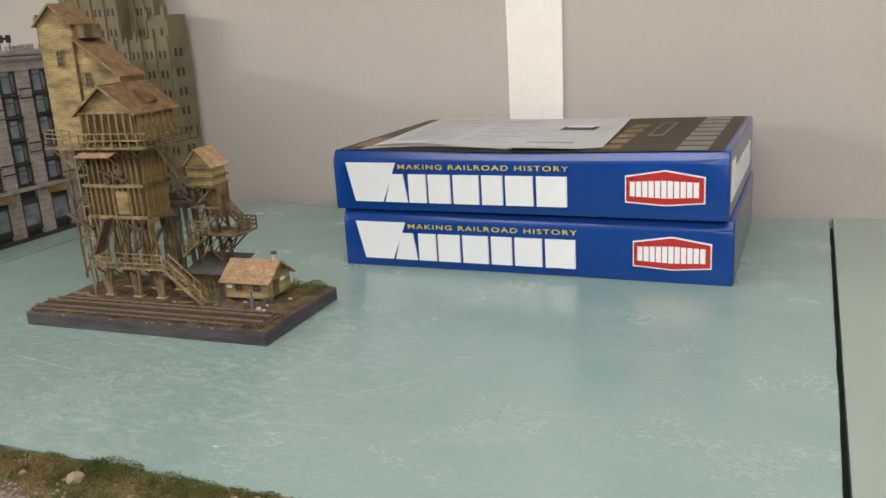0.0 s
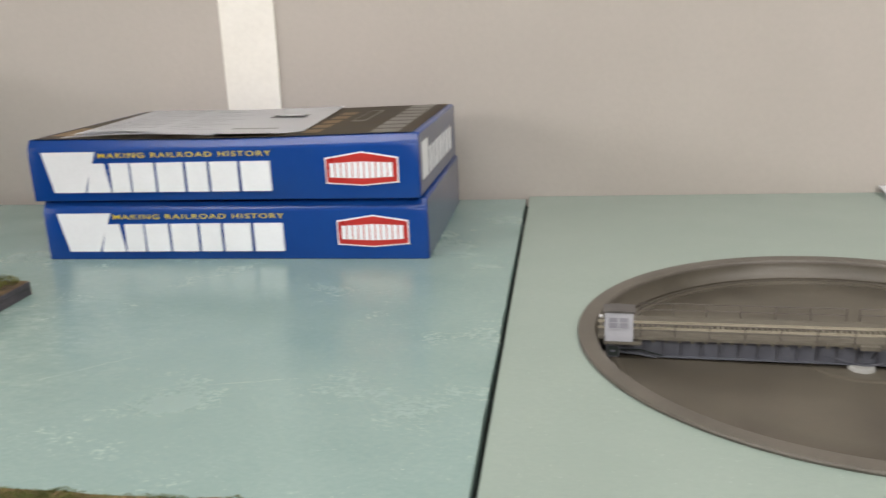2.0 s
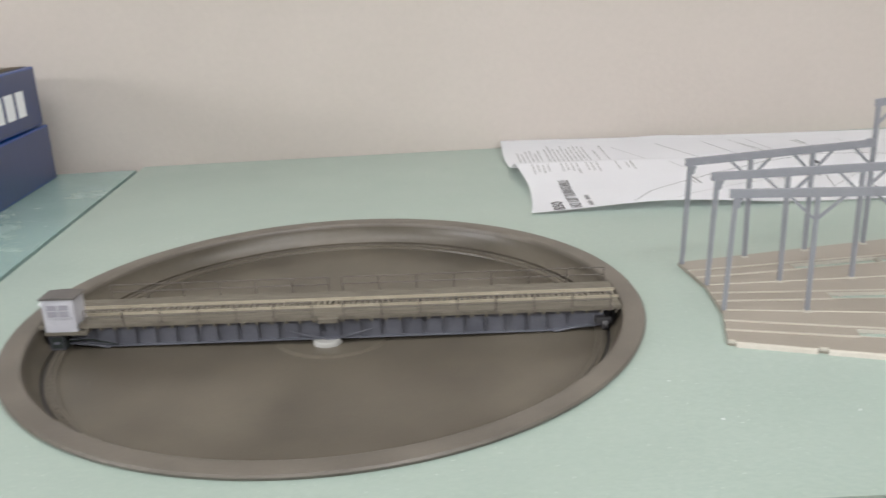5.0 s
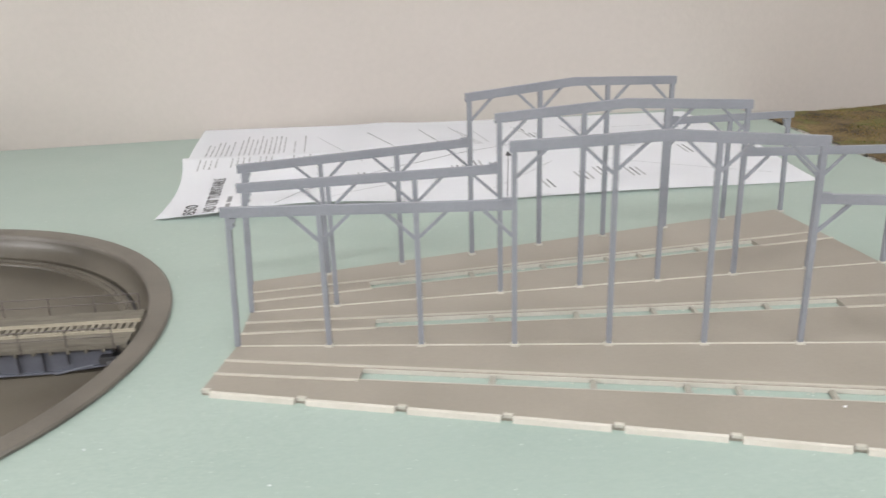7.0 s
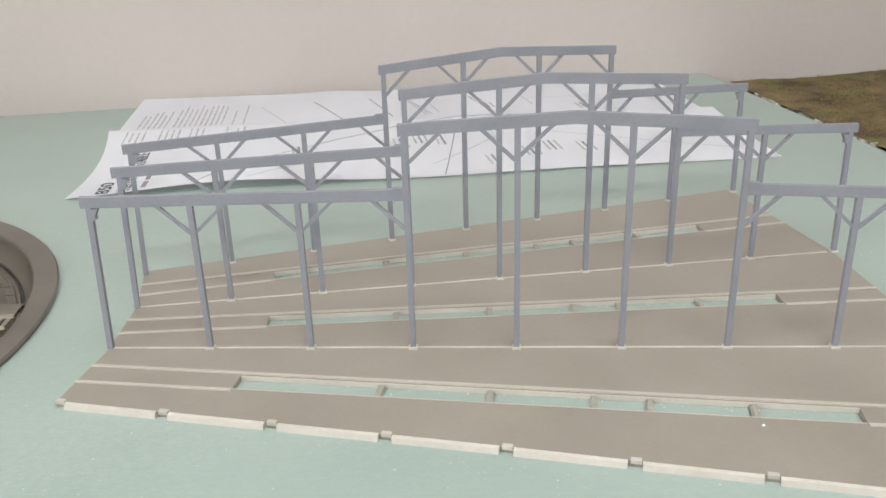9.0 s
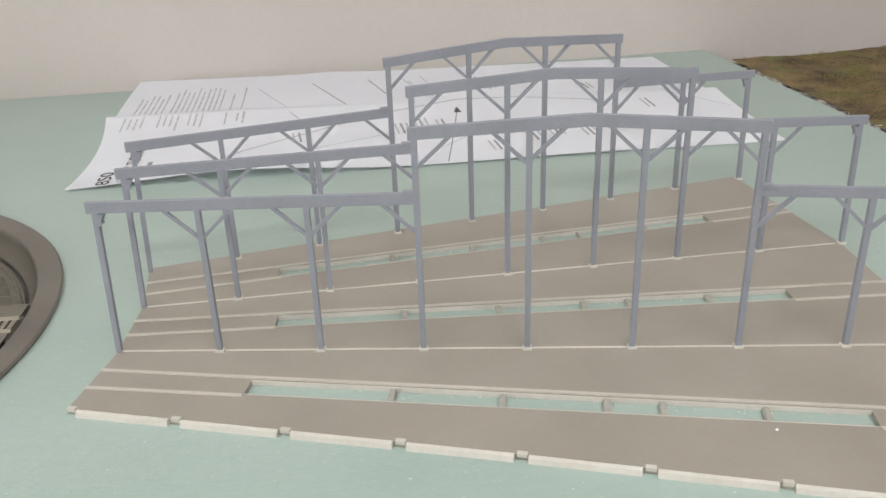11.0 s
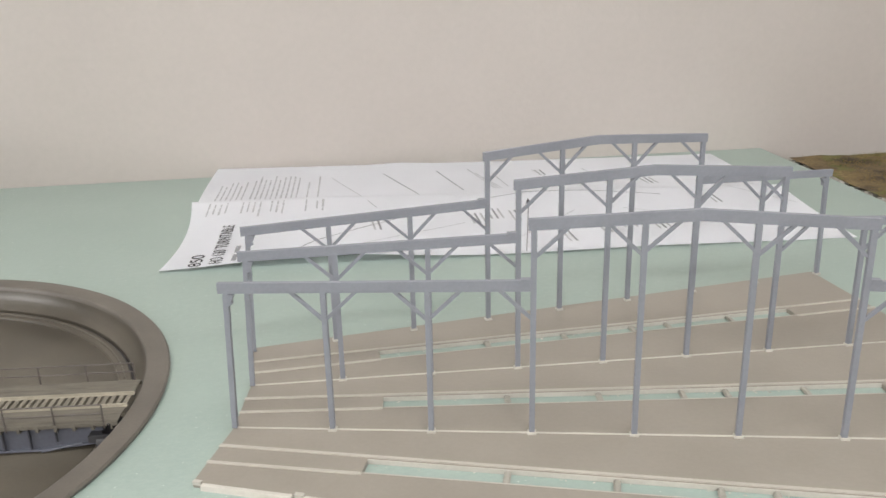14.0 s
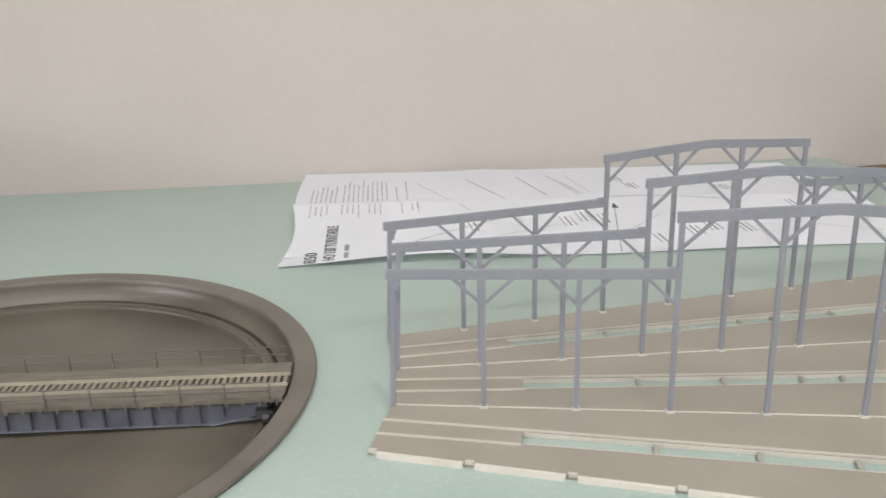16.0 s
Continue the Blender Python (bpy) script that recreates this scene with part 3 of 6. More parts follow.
    box(bm, -HALF - 0.001, HALF + 0.001, y - 0.0010, y + 0.0010, 0.0035, 0.0041)
    part("rail", bm, M["rail_tan"], bridge, "tan painted rail")


def handrail(y, zb, spans, post_gap, h):
    for a, b in spans:
        for z in (h, h * 0.52):
            part("handrail", tube(B(), (a, y, zb + z), (b, y, zb + z), 0.00042, 6), M["handrail"], bridge)
        n = max(1, round((b - a) / post_gap))
        for i in range(n + 1):
            x = a + (b - a) * i / n
            part("post", tube(B(), (x, y, zb - 0.003), (x, y, zb + h), 0.00055, 6), M["handrail"], bridge)


handrail(0.0273, 0.0034, [(-0.185, -0.0065), (0.0045, HALF - 0.004)], 0.0297, 0.0125)
handrail(-0.0267, 0.0030, [(-0.185, -0.012), (0.012, HALF - 0.008)], 0.0297, 0.0125)
bm = B()
box(bm, -0.0075, 0.0075, -0.0310, -0.0266, -0.0002, 0.0032)
part("platform", bm, M["deck"], bridge, "small side platform over the pivot")
for s in (-1, 1):
    part("brace", tube(B(), (s * 0.033, -0.0212, -0.0095), (0.0, -0.0225, -0.0175), 0.0006, 6), M["girder"], bridge, "thin sloping pipe")
    part("brace", bar(B(), (s * 0.006, -0.0272, -0.0002), (s * 0.004, -0.0205, -0.0110), 0.0009), M["dark_plastic_and_shade"], bridge)
bm = B()
box(bm, -0.0085, 0.0085, -0.0075, 0.0075, -0.0206, -0.0160)
part("bearing", bm, M["dark_plastic_and_shade"], bridge)
for s in (-1, 1):
    bm = B()
    box(bm, s * 0.2085 - 0.006, s * 0.2085 + 0.006, -0.026, 0.026, -0.0105, -0.0060)
    truck = part("end_truck", bm, M["dark_plastic_and_shade"], bridge, "dark end truck over the ring rail")
    for y in (-0.0245, 0.0245):
        part("wheel", tube(B(), (s * 0.2095 - 0.0022, y, -0.0116), (s * 0.2095 + 0.0022, y, -0.0116), 0.0040, 20), M["dark_plastic_and_shade"], truck)
    # dark plate added in place of the bridge's shadow on the wall
    bm = B()
    ring_plate(bm, 0.2175, 0.2190, -0.0110, 0.0030, 90 - s * 90 - (7.5 if s > 0 else 4.0), 90 - s * 90 + (4.0 if s > 0 else 7.5), 24)
    part("end_shield", bm, M["dark_plastic_and_shade"], truck, "added dark curved plate for shadow on the pit wall")
    # lower band that carries the same shadow down to the ledge
    bm = B()
    ring_plate(bm, 0.2122, 0.2140, -0.0150, -0.0030, 90 - s * 90 - 6.6, 90 - s * 90 + 6.6, 24)
    part("end_skirt", bm, M["dark_plastic_and_shade"], truck, "added dark curved band for shadow below the bridge's end")
    part("truss_rod", tube(B(), (s * 0.197, -0.0215, -0.0125), (s * 0.172, -0.0215, -0.0175), 0.0006, 6), M["girder"], bridge)
# operator's cab
bm = B()
box(bm, -0.2155, -0.1912, -0.0285, -0.0100, -0.0008, 0.0255)
cab = part("cab", bm, M["cab"], bridge, "pale grey operator's cab", bevel=0.0003)
bm = B()
wall_prism(bm, [(-0.2170, 0.0255), (-0.1897, 0.0255), (-0.1897, 0.0266), (-0.2034, 0.0274), (-0.2170, 0.0266)], -0.0290, -0.0085)
part("roof", bm, M["cab_roof"], cab, "dark low-pitched roof")
for a, b in ((-0.2120, -0.2045), (-0.2030, -0.1955)):
    bm = B()
    box(bm, a, b, -0.0289, -0.0284, 0.0118, 0.0212)
    pane = part("window", bm, M["shutter"], cab, "pale grey window pane")
    part("sash", box(B(), a, b, -0.0291, -0.0285, 0.0166, 0.0171), M["cab"], pane)
bm = B()
box(bm, -0.2128, -0.1947, -0.0291, -0.0284, 0.0106, 0.0116)
part("sill", bm, M["cab"], cab)
bm = B()
box(bm, -0.2161, -0.2154, -0.0250, -0.0175, 0.0110, 0.0205)
part("window", bm, M["glass"], cab)
bm = B()
bmesh.ops.create_uvsphere(bm, u_segments=12, v_segments=8, radius=0.0016, matrix=Matrix.Translation((-0.2190, -0.0215, 0.0200)))
part("lamp", bm, M["print_white"], cab, "small white lamp")
bm = B()
box(bm, -0.2165, -0.1840, -0.0300, -0.0120, -0.0030, -0.0008)
part("platform", bm, M["deck"], bridge, "cab platform")
bm = B()
box(bm, -0.2140, -0.2025, -0.0290, -0.0190, -0.0155, -0.0032)
motor = part("motor", bm, M["black"], bridge, "black drive motor under the cab", bevel=0.0006)
for a, b, c, d in ((-0.2140, -0.2025, -0.0150, -0.0140), (-0.2140, -0.2025, -0.0046, -0.0036), (-0.2140, -0.2130, -0.0150, -0.0036), (-0.2036, -0.2025, -0.0150, -0.0036)):
    part("frame_plate", box(B(), a, b, -0.0294, -0.0288, c, d), M["rib_plastic"], motor)
part("brush_holder", box(B(), -0.2105, -0.2062, -0.0296, -0.0288, -0.0102, -0.0086), M["girder"], motor, "grey brush holder")
part("cable", bar(B(), (-0.2025, -0.0235, -0.0100), (-0.1850, -0.0225, -0.0098), 0.0009), M["black"], bridge, "black cable")
part("cable", bar(B(), (-0.1852, -0.0225, -0.0098), (-0.1660, -0.0222, -0.0150), 0.0009), M["black"], bridge, "black cable")

# ---- engine house floor and timber-style frames ----
R0, STEP = 0.2970, 0.05768
POSTS = [R0 + STEP * i for i in range(9)]
BENTS = (-11.75, -1.70, 8.30)
AXES = (-17.2, -6.75, 3.3)
LINES = (-21.65, -11.65, -1.65, 8.30)
FLOOR_Z = 0.0032
engine_house = thing("engine_house_floor", "tan-grey plastic roundhouse floor with three inspection pits", "model floor", pose(CX, CY, 0))


def stall_pt(axis, u, v):
    c, s = math.cos(radians(axis)), math.sin(radians(axis))
    return (u * c - v * s, u * s + v * c)


def line_v(axis, line, u):
    """Sideways distance of the radial line from a stall's axis at u along it."""
    return u * math.tan(radians(line - axis))


def plate_skew(u):
    """The open edge of the plate widens a little towards the turntable."""
    return -0.0028 * max(0.0, (0.5 - u) / 0.2)


PIT_A, PIT_B, PIT_H = 0.3810, 0.6935, 0.0067
IN_R, OUT_R = 0.2955, 0.7600
for k, axis in enumerate(AXES):
    lo, hi = LINES[k], LINES[k + 1]
    lo_off = -0.0014 if k == 0 else 0.0004
    hi_off = 0.006 if k == 2 else -0.0004
    ua, ub = IN_R * math.cos(radians(4.9)), OUT_R * math.cos(radians(4.9))
    low = lambda u: line_v(axis, lo, u) + lo_off
    high = lambda u: line_v(axis, hi, u) + hi_off
    bm = B()
    P = lambda u, v: stall_pt(axis, u, v)
    if k == 0:
        prism(bm, [P(ua, low(ua) + plate_skew(ua)), P(0.5, low(0.5)), P(ub, low(ub)), P(ub, -PIT_H), P(ua, -PIT_H)], 0, FLOOR_Z)
    else:
        prism(bm, [P(ua, low(ua)), P(ub, low(ub)), P(ub, -PIT_H), P(ua, -PIT_H)], 0, FLOOR_Z)
    prism(bm, [P(ua, PIT_H), P(ub, PIT_H), P(ub, high(ub)), P(ua, high(ua))], 0, FLOOR_Z)
    prism(bm, [P(ua, -PIT_H), P(PIT_A, -PIT_H), P(PIT_A, PIT_H), P(ua, PIT_H)], 0, FLOOR_Z)
    prism(bm, [P(PIT_B, -PIT_H), P(ub, -PIT_H), P(ub, PIT_H), P(PIT_B, PIT_H)], 0, FLOOR_Z)
    bmesh.ops.remove_doubles(bm, verts=bm.verts[:], dist=1e-6)
    slab = part("slab", bm, M["slab"], engine_house, "tan-grey plastic floor of one stall")
    for s in (-1, 1):
        y = s * (PIT_H + 0.0017)
        bm = B()
        for a, b in ((ua - 0.0003, ub + 0.0003),) if s > 0 else ((ua - 0.0003, PIT_A), (PIT_B, ub + 0.0003)):
            w = 0.0010
            prism(bm, [P(a, y - w), P(b, y - w), P(b, y + w), P(a, y + w)], FLOOR_Z - 0.001, FLOOR_Z + 0.0008)
        part("rail_strip", bm, M["slab_strip"], slab, "light raised rail strip")
        if s < 0:
            v = -PIT_H - 0.0003
            part("pit_lip", prism(B(), [P(PIT_A, v - 0.0003), P(PIT_B, v - 0.0003), P(PIT_B, v + 0.0003), P(PIT_A, v + 0.0003)], FLOOR_Z - 0.0010, FLOOR_Z + 0.0003), M["slab_strip"], slab)
        bm = B()
        v = s * (PIT_H - 0.0004)
        prism(bm, [P(PIT_A, v - 0.0004), P(PIT_B, v - 0.0004), P(PIT_B, v + 0.0004), P(PIT_A, v + 0.0004)], 0.0002, FLOOR_Z - 0.0003)
        part("pit_wall", bm, M["slab_edge" if s > 0 else "slab_strip"], slab)
    for u in (0.4580, 0.5150, 0.5670, 0.5945, 0.6440):
        bm = B()
        prism(bm, [P(u - 0.0019, -PIT_H), P(u + 0.0019, -PIT_H), P(u + 0.0019, PIT_H), P(u - 0.0019, PIT_H)], 0.0003, 0.0025)
        bmesh.ops.bevel(bm, geom=bm.edges[:], offset=0.0007, segments=2, affect="EDGES")
        part("cross_bar", bm, M["slab_bar"], slab, "light rounded cross bar in the pit")
    # crumbs of dried glue along the pit's edges
    bm = B()
    for _ in range(46):
        u, side = rnd.uniform(PIT_A + 0.004, PIT_B - 0.004), rnd.choice((-1, 1, 1))
        g = rnd.uniform(0.0002, 0.00055)
        px, py = P(u, side * (PIT_H - rnd.uniform(0.0012, 0.0034)))
        bmesh.ops.create_icosphere(bm, subdivisions=1, radius=1, matrix=pose(px, py, 0.0004, 0, 0, rnd.uniform(0, 180)) @ Matrix.Diagonal((g * rnd.uniform(1, 2.6), g, g * 0.7, 1)))
    tagged(part("glue_crumbs", bm, M["plaster"], slab, "whitish crumbs of dried glue"), kind="stuff")
# thin light sills along the frames
for a in BENTS[:2]:
    bm = B()
    c = lambda u, v: stall_pt(a, u, v)
    prism(bm, [c(IN_R + 0.002, -0.0005), c(OUT_R - 0.004, -0.0005), c(OUT_R - 0.004, 0.0005), c(IN_R + 0.002, 0.0005)], FLOOR_Z - 0.0005, FLOOR_Z + 0.0006)
    part("sill", bm, M["slab_edge"], engine_house, "thin light raised sill")
# notched light edge towards the open side
for i in range(8):
    a = LINES[0]
    u0, u1 = POSTS[i] + 0.0040, POSTS[i + 1] - 0.0027
    c = lambda u, v: stall_pt(a, u, v)
    bm = B()
    rim_pts = [(u0, -0.0039), (u1, -0.0039), (u1, -0.0013), (u0, -0.0013)]
    va = [bm.verts.new((*c(u, v + plate_skew(u)), 0)) for u, v in rim_pts]
    vb = [bm.verts.new((*c(u, v + plate_skew(u)), z)) for (u, v), z in zip(((u0, -0.0031), (u1, -0.0031), (u1, -0.0013), (u0, -0.0013)), (FLOOR_Z * 0.86, FLOOR_Z * 0.86, FLOOR_Z * 1.03, FLOOR_Z * 1.03))]
    bm.faces.new(va[::-1])
    bm.faces.new(vb)
    for q in range(4):
        r = (q + 1) % 4
        bm.faces.new((va[q], va[r], vb[r], vb[q]))
    part("edge_strip", bm, M["slab_edge"], engine_house, "light chamfered edge strip")
for i in range(9):
    c = lambda u, v: stall_pt(LINES[0], u, v + plate_skew(u))
    u = POSTS[i]
    bm = B()
    prism(bm, [c(u - 0.0014, -0.0021), c(u + 0.0034, -0.0021), c(u + 0.0034, 0.0004), c(u - 0.0014, 0.0004)], FLOOR_Z - 0.0013, FLOOR_Z + 0.0006)
    part("socket", bm, M["slab_edge"], engine_house, "small light socket")


def beam_poly(pts, depth, y):
    """A beam that follows pts (radius, top height), depth deep and y to either side thick."""
    bm = B()
    wall_prism(bm, [(u, z - depth) for u, z in pts] + [(u, z) for u, z in pts[::-1]], -y, y)
    return bm


def high_top(u):
    return 0.1368 - abs(u - (POSTS[3] + POSTS[6]) / 2) * 0.062


def left_top(u):
    return 0.0947 + (u - POSTS[0]) * 0.0135


def right_top(u):
    return 0.0978 - (u - POSTS[6]) * 0.040


bent = thing("engine_house_frame", "blue-grey plastic frame of posts, stepped beams and knee braces", "model frame", pose(CX, CY, 0, 0, 0, BENTS[0]), "engine house frames")
PW = 0.00158
for i, u in enumerate(POSTS):
    top = high_top(u) if 3 <= i <= 6 else (left_top(u) if i < 3 else right_top(u))
    bm = B()
    # the end posts stand slightly out of plumb
    lo_u, hi_u = (u - 0.0004, u + 0.0030) if i == 0 else (u + 0.0022, u + 0.0006) if i == 8 else (u, u)
    bar(bm, (lo_u, 0, FLOOR_Z + 0.0004), (hi_u, 0, top - 0.005), 2 * PW, 1.9 * PW, up=(0, 1, 0))
    post = part("post", bm, M["frame"], bent, bevel=0.00015)
    if 0 < i < 9:
        bm = B()
        box(bm, lo_u - 0.0025, lo_u + 0.0025, -0.0027, 0.0020, FLOOR_Z - 0.0002, FLOOR_Z + 0.0013)
        part("foot", bm, M["slab_edge"], post, "small light socket block", bevel=0.0003)
BW = 0.0009
mid = (POSTS[3] + POSTS[6]) / 2
beam_parts = (
    ([(POSTS[0] - 0.0014, left_top(POSTS[0])), (POSTS[3] - PW, left_top(POSTS[3]))], 0.0062),
    ([(POSTS[3] - 0.0030, high_top(POSTS[3])), (mid, high_top(mid)), (POSTS[6] + 0.0030, high_top(POSTS[6]))], 0.0064),
    ([(POSTS[6] + PW, right_top(POSTS[6])), (POSTS[8] + 0.0052, right_top(POSTS[8]))], 0.0058),
)
for pts, depth in beam_parts:
    part("beam", beam_poly(pts, depth, BW + 0.0005), M["frame"], bent, bevel=0.00012)
# raised lip at the step of the lower beams
for a, b, f in ((POSTS[3] - 0.0070, POSTS[3] - PW, left_top), (POSTS[6] + PW, POSTS[6] + 0.0070, right_top)):
    bm = B()
    wall_prism(bm, [(a, f(a) - 0.001), (b, f(b) - 0.001), (b, f(b) + 0.0009), (a, f(a) + 0.0009)], -0.0018, 0.0018)
    part("lip", bm, M["frame"], bent)
BR = 0.0016
for i, u in enumerate(POSTS):
    for s in (-1, 1):
        for lvl in ("low", "high"):
            n = i + (1 if s > 0 else -1)
            if not 0 <= n <= 8 or i in (0, 8):
                continue
            pair = {i, n}
            if lvl == "high" and not pair <= {3, 4, 5, 6}:
                continue
            if lvl == "low" and pair <= {3, 4, 5, 6}:
                continue
            f = high_top if lvl == "high" else (left_top if i <= 3 else right_top)
            e = u + s * 0.0185
            zt = f(e) - 0.0056
            part("knee_brace", bar(B(), (u + s * 0.0012, 0, zt - 0.0165), (e, 0, zt), BR * 1.15, BR * 1.15, up=(0, 1, 0)), M["frame"], bent)
for i, s, f in ((0, 1, left_top), (8, -1, right_top)):
    u = POSTS[i] + (0.0028 if i == 0 else 0.0006)
    bm = B()
    z = f(u) - 0.0066
    wall_prism(bm, [(u + s * 0.001, z), (u + s * 0.001, z - 0.0072), (u + s * 0.0036, z - 0.0058), (u + s * 0.0032, z - 0.0040), (u + s * 0.0052, z)][::s], -0.0018, 0.0018)
    part("bracket", bm, M["frame"], bent, "short curved bracket")
for a in BENTS[1:]:
    copy_thing(bent, pose(CX, CY, 0, 0, 0, a))

# ---- the two boxed kits ----
BOX_D = 0.308


def kit_box(x, y, z, w, h, turn, top_art):
    t = thing("model_kit_box", "glossy blue cardboard model kit box with white print", "box", pose(x, y, z, 0, 0, turn), "stacked kit boxes")
    bm = B()
    n = 24
    # front face bows in a little along its upper edge
    box(bm, 0, w, 0, BOX_D, 0.0, h - 0.0005)
    bmesh.ops.subdivide_edges(bm, edges=[e for e in bm.edges if abs(e.verts[0].co.x - e.verts[1].co.x) > 0.1], cuts=n)
    # rows across the front, closer towards the rolled upper edge
    for z in [h - 0.0145 + 0.0018 * i for i in range(8)]:
        bmesh.ops.bisect_plane(bm, geom=[f for f in bm.faces if f.calc_center_median().y < 0.001] + [e for e in bm.edges if all(v.co.y < 0.001 for v in e.verts)] + [v for v in bm.verts if v.co.y < 0.001], plane_co=(0, 0, z), plane_no=(0, 0, 1))
    for v in bm.verts:
        k = math.sin(math.pi * v.co.x / w) ** 2
        roll = max(0.0, (v.co.z - h + 0.0145) / 0.0140)
        if v.co.z > h / 2:
            v.co.z -= 0.0028 * k * (v.co.z - h / 2) / (h / 2)
        if v.co.y < 0.1:
            v.co.y += 0.0016 * k + 0.0145 * (0.85 * roll ** 2 if roll < 0.4 else 0.136 + 0.62 * (roll - 0.4))
    for f in bm.faces:
        f.smooth = True
    edges = [e for e in bm.edges if len(e.link_faces) == 2 and e.calc_face_angle() > 0.62]
    bmesh.ops.bevel(bm, geom=edges, offset=0.0016, segments=3, affect="EDGES", profile=0.5)
    part("lid", bm, M["card_blue"], t, "glossy blue lid")
    # the end's shade is put into the colour of this thin sheet
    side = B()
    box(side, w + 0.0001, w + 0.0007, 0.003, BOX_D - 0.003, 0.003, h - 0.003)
    flap = part("side_panel", side, M["card_side"], t, "blue end panel in a darker, shaded tone")
    F = 0.0012

    def sheet(name, pts, material, parent, lift=0.0, label=""):
        bm = B()
        wall_prism(bm, pts, -F - lift - 0.0002, 0.0022)
        return part(name, bm, material, parent, label)

    # the maker's name: plain white blocks
    k = h / 0.0745
    low, bot = 0.0456 * k, 0.0108 * k
    sheet("print_block", [(0.0300, bot), (0.0700, bot), (0.0900, 0.0596 * k), (0.0190, 0.0596 * k)], M["print_white"], t, label="plain white print block")
    for a, b, top_in in ((0.0735, 0.1045, 0.010), (0.1072, 0.1310, 0.0), (0.1342, 0.1635, 0.0), (0.1675, 0.2010, 0.0), (0.2052, 0.2315, 0.0), (0.2355, 0.2695, 0.0), (0.2740, 0.3105, 0.0)):
        sheet("print_block", [(a, bot), (b, bot), (b - top_in * 0.5, low), (a + top_in, low)], M["print_white"], t, 0.0003, "plain white print block")
    lettering("slogan", "MAKING RAILROAD HISTORY", 0.0084, M["print_yellow"], t, pose(0.0930, -F - 0.0004, 0.0522 * k, 90, 0, 0), wide=0.2195, label="yellow lettering", space=1.2, bold=0.00008)
    a, b, m = 0.3780, 0.4652, 0.4222
    rim = [(a, 0.0185 * k), (m, 0.0155 * k), (b, 0.0190 * k), (b, 0.0480 * k), (m, 0.0548 * k), (a, 0.0480 * k)]
    sheet("badge_border", rim, M["print_white"], t, label="white border of the badge")
    g = 0.0014
    inner = [(a + g, 0.0185 * k + g), (m, 0.0155 * k + g), (b - g, 0.0190 * k + g), (b - g, 0.0480 * k - g), (m, 0.0548 * k - g), (a + g, 0.0480 * k - g)]
    badge = sheet("badge", inner, M["print_red"], t, 0.0003, "plain red six-sided badge")
    for i in range(11):
        u0 = a + 0.0055 + i * (b - a - 0.0110) / 11
        u1 = u0 + (b - a - 0.0110) / 11 - 0.0013
        q = 1 - abs((u0 + u1) / 2 - m) / (b - a) * 0.40
        c = 0.0338 * k
        sheet("badge_bar", [(u0, c - 0.0100 * q), (u1, c - 0.0100 * q), (u1, c + 0.0100 * q), (u0, c + 0.0100 * q)], M["print_white"], badge, 0.0006, "white print bar")
    # white blocks on the end panel
    if top_art:
        for a, b, k in ((0.05, 0.20, 1), (0.215, 0.285, 0.72), (0.30, 0.36, 0.72), (0.375, 0.455, 0.72), (0.47, 0.56, 0.72), (0.575, 0.645, 0.72), (0.66, 0.75, 0.72), (0.765, 0.85, 0.72)):
            bm = B()
            box(bm, w + 0.0005, w + 0.0011, (a + 0.006) * BOX_D, (b - 0.006) * BOX_D, 0.24 * h, (0.24 + 0.58 * k) * h)
            part("print_block", bm, M["print_white"], flap, "plain white print block")
        # cover picture: olive brown field with plain blocks, following the sag of the lid
        def laid(name, u0, u1, v0, v1, material, lift, label=""):
            bm = B()
            nn = 16
            rows = [[bm.verts.new((w * (u0 + (u1 - u0) * i / nn), BOX_D * v, h - 0.0003 + lift - 0.0028 * math.sin(math.pi * (u0 + (u1 - u0) * i / nn)) ** 2)) for i in range(nn + 1)] for v in (v0, v1)]
            for i in range(nn):
                bm.faces.new((rows[0][i], rows[0][i + 1], rows[1][i + 1], rows[1][i]))
            bmesh.ops.solidify(bm, geom=bm.faces[:], thickness=0.0003)
            return part(name, bm, material, t, label)
        laid("cover_picture", 0.015, 0.985, 0.02, 0.985, M["print_brown"], 0.0006, "olive brown cover picture")
        laid("print_block", 0.03, 0.17, 0.10, 0.34, M["print_tan"], 0.0010, "tan cover patch")
        for i in range(8):
            laid("print_block", 0.880, 0.950, 0.03 + i * 0.12, 0.03 + i * 0.12 + 0.095, M["print_grey"], 0.0010, "pale grey print block")
        for i in range(5):
            laid("print_block", 0.70, 0.745, 0.08 + i * 0.145, 0.08 + i * 0.145 + 0.10, M["print_tan"], 0.0010, "tan print block")
        laid("badge", 0.775, 0.815, 0.40, 0.80, M["print_grey"], 0.0010, "pale cover badge")
        laid("badge", 0.780, 0.810, 0.43, 0.77, M["print_brown"], 0.0014)
    return t


kit_box(-0.5727, 0.9180, 0.0, 0.4880, 0.0745, 0.1, False)
kit_box(-0.5800, 0.9170, 0.0755, 0.4895, 0.0765, -0.6, True)


def loose_sheet(name, label, corner, ux, uy, nx, ny, height, material=None, thick=0.0003, category="paper", drift=None):
    """A sheet of paper laid out from corner along ux and uy, with its own height at every place."""
    bm = B()
    corner, ux, uy = Vector(corner), Vector(ux), Vector(uy)
    g = [[bm.verts.new(corner + ux * (i / nx) + uy * (j / ny) + Vector((drift(i / nx, j / ny) if drift else 0, 0, height(i / nx, j / ny)))) for i in range(nx + 1)] for j in range(ny + 1)]
    for j in range(ny):
        for i in range(nx):
            bm.faces.new((g[j][i], g[j][i + 1], g[j + 1][i + 1], g[j + 1][i])).smooth = True
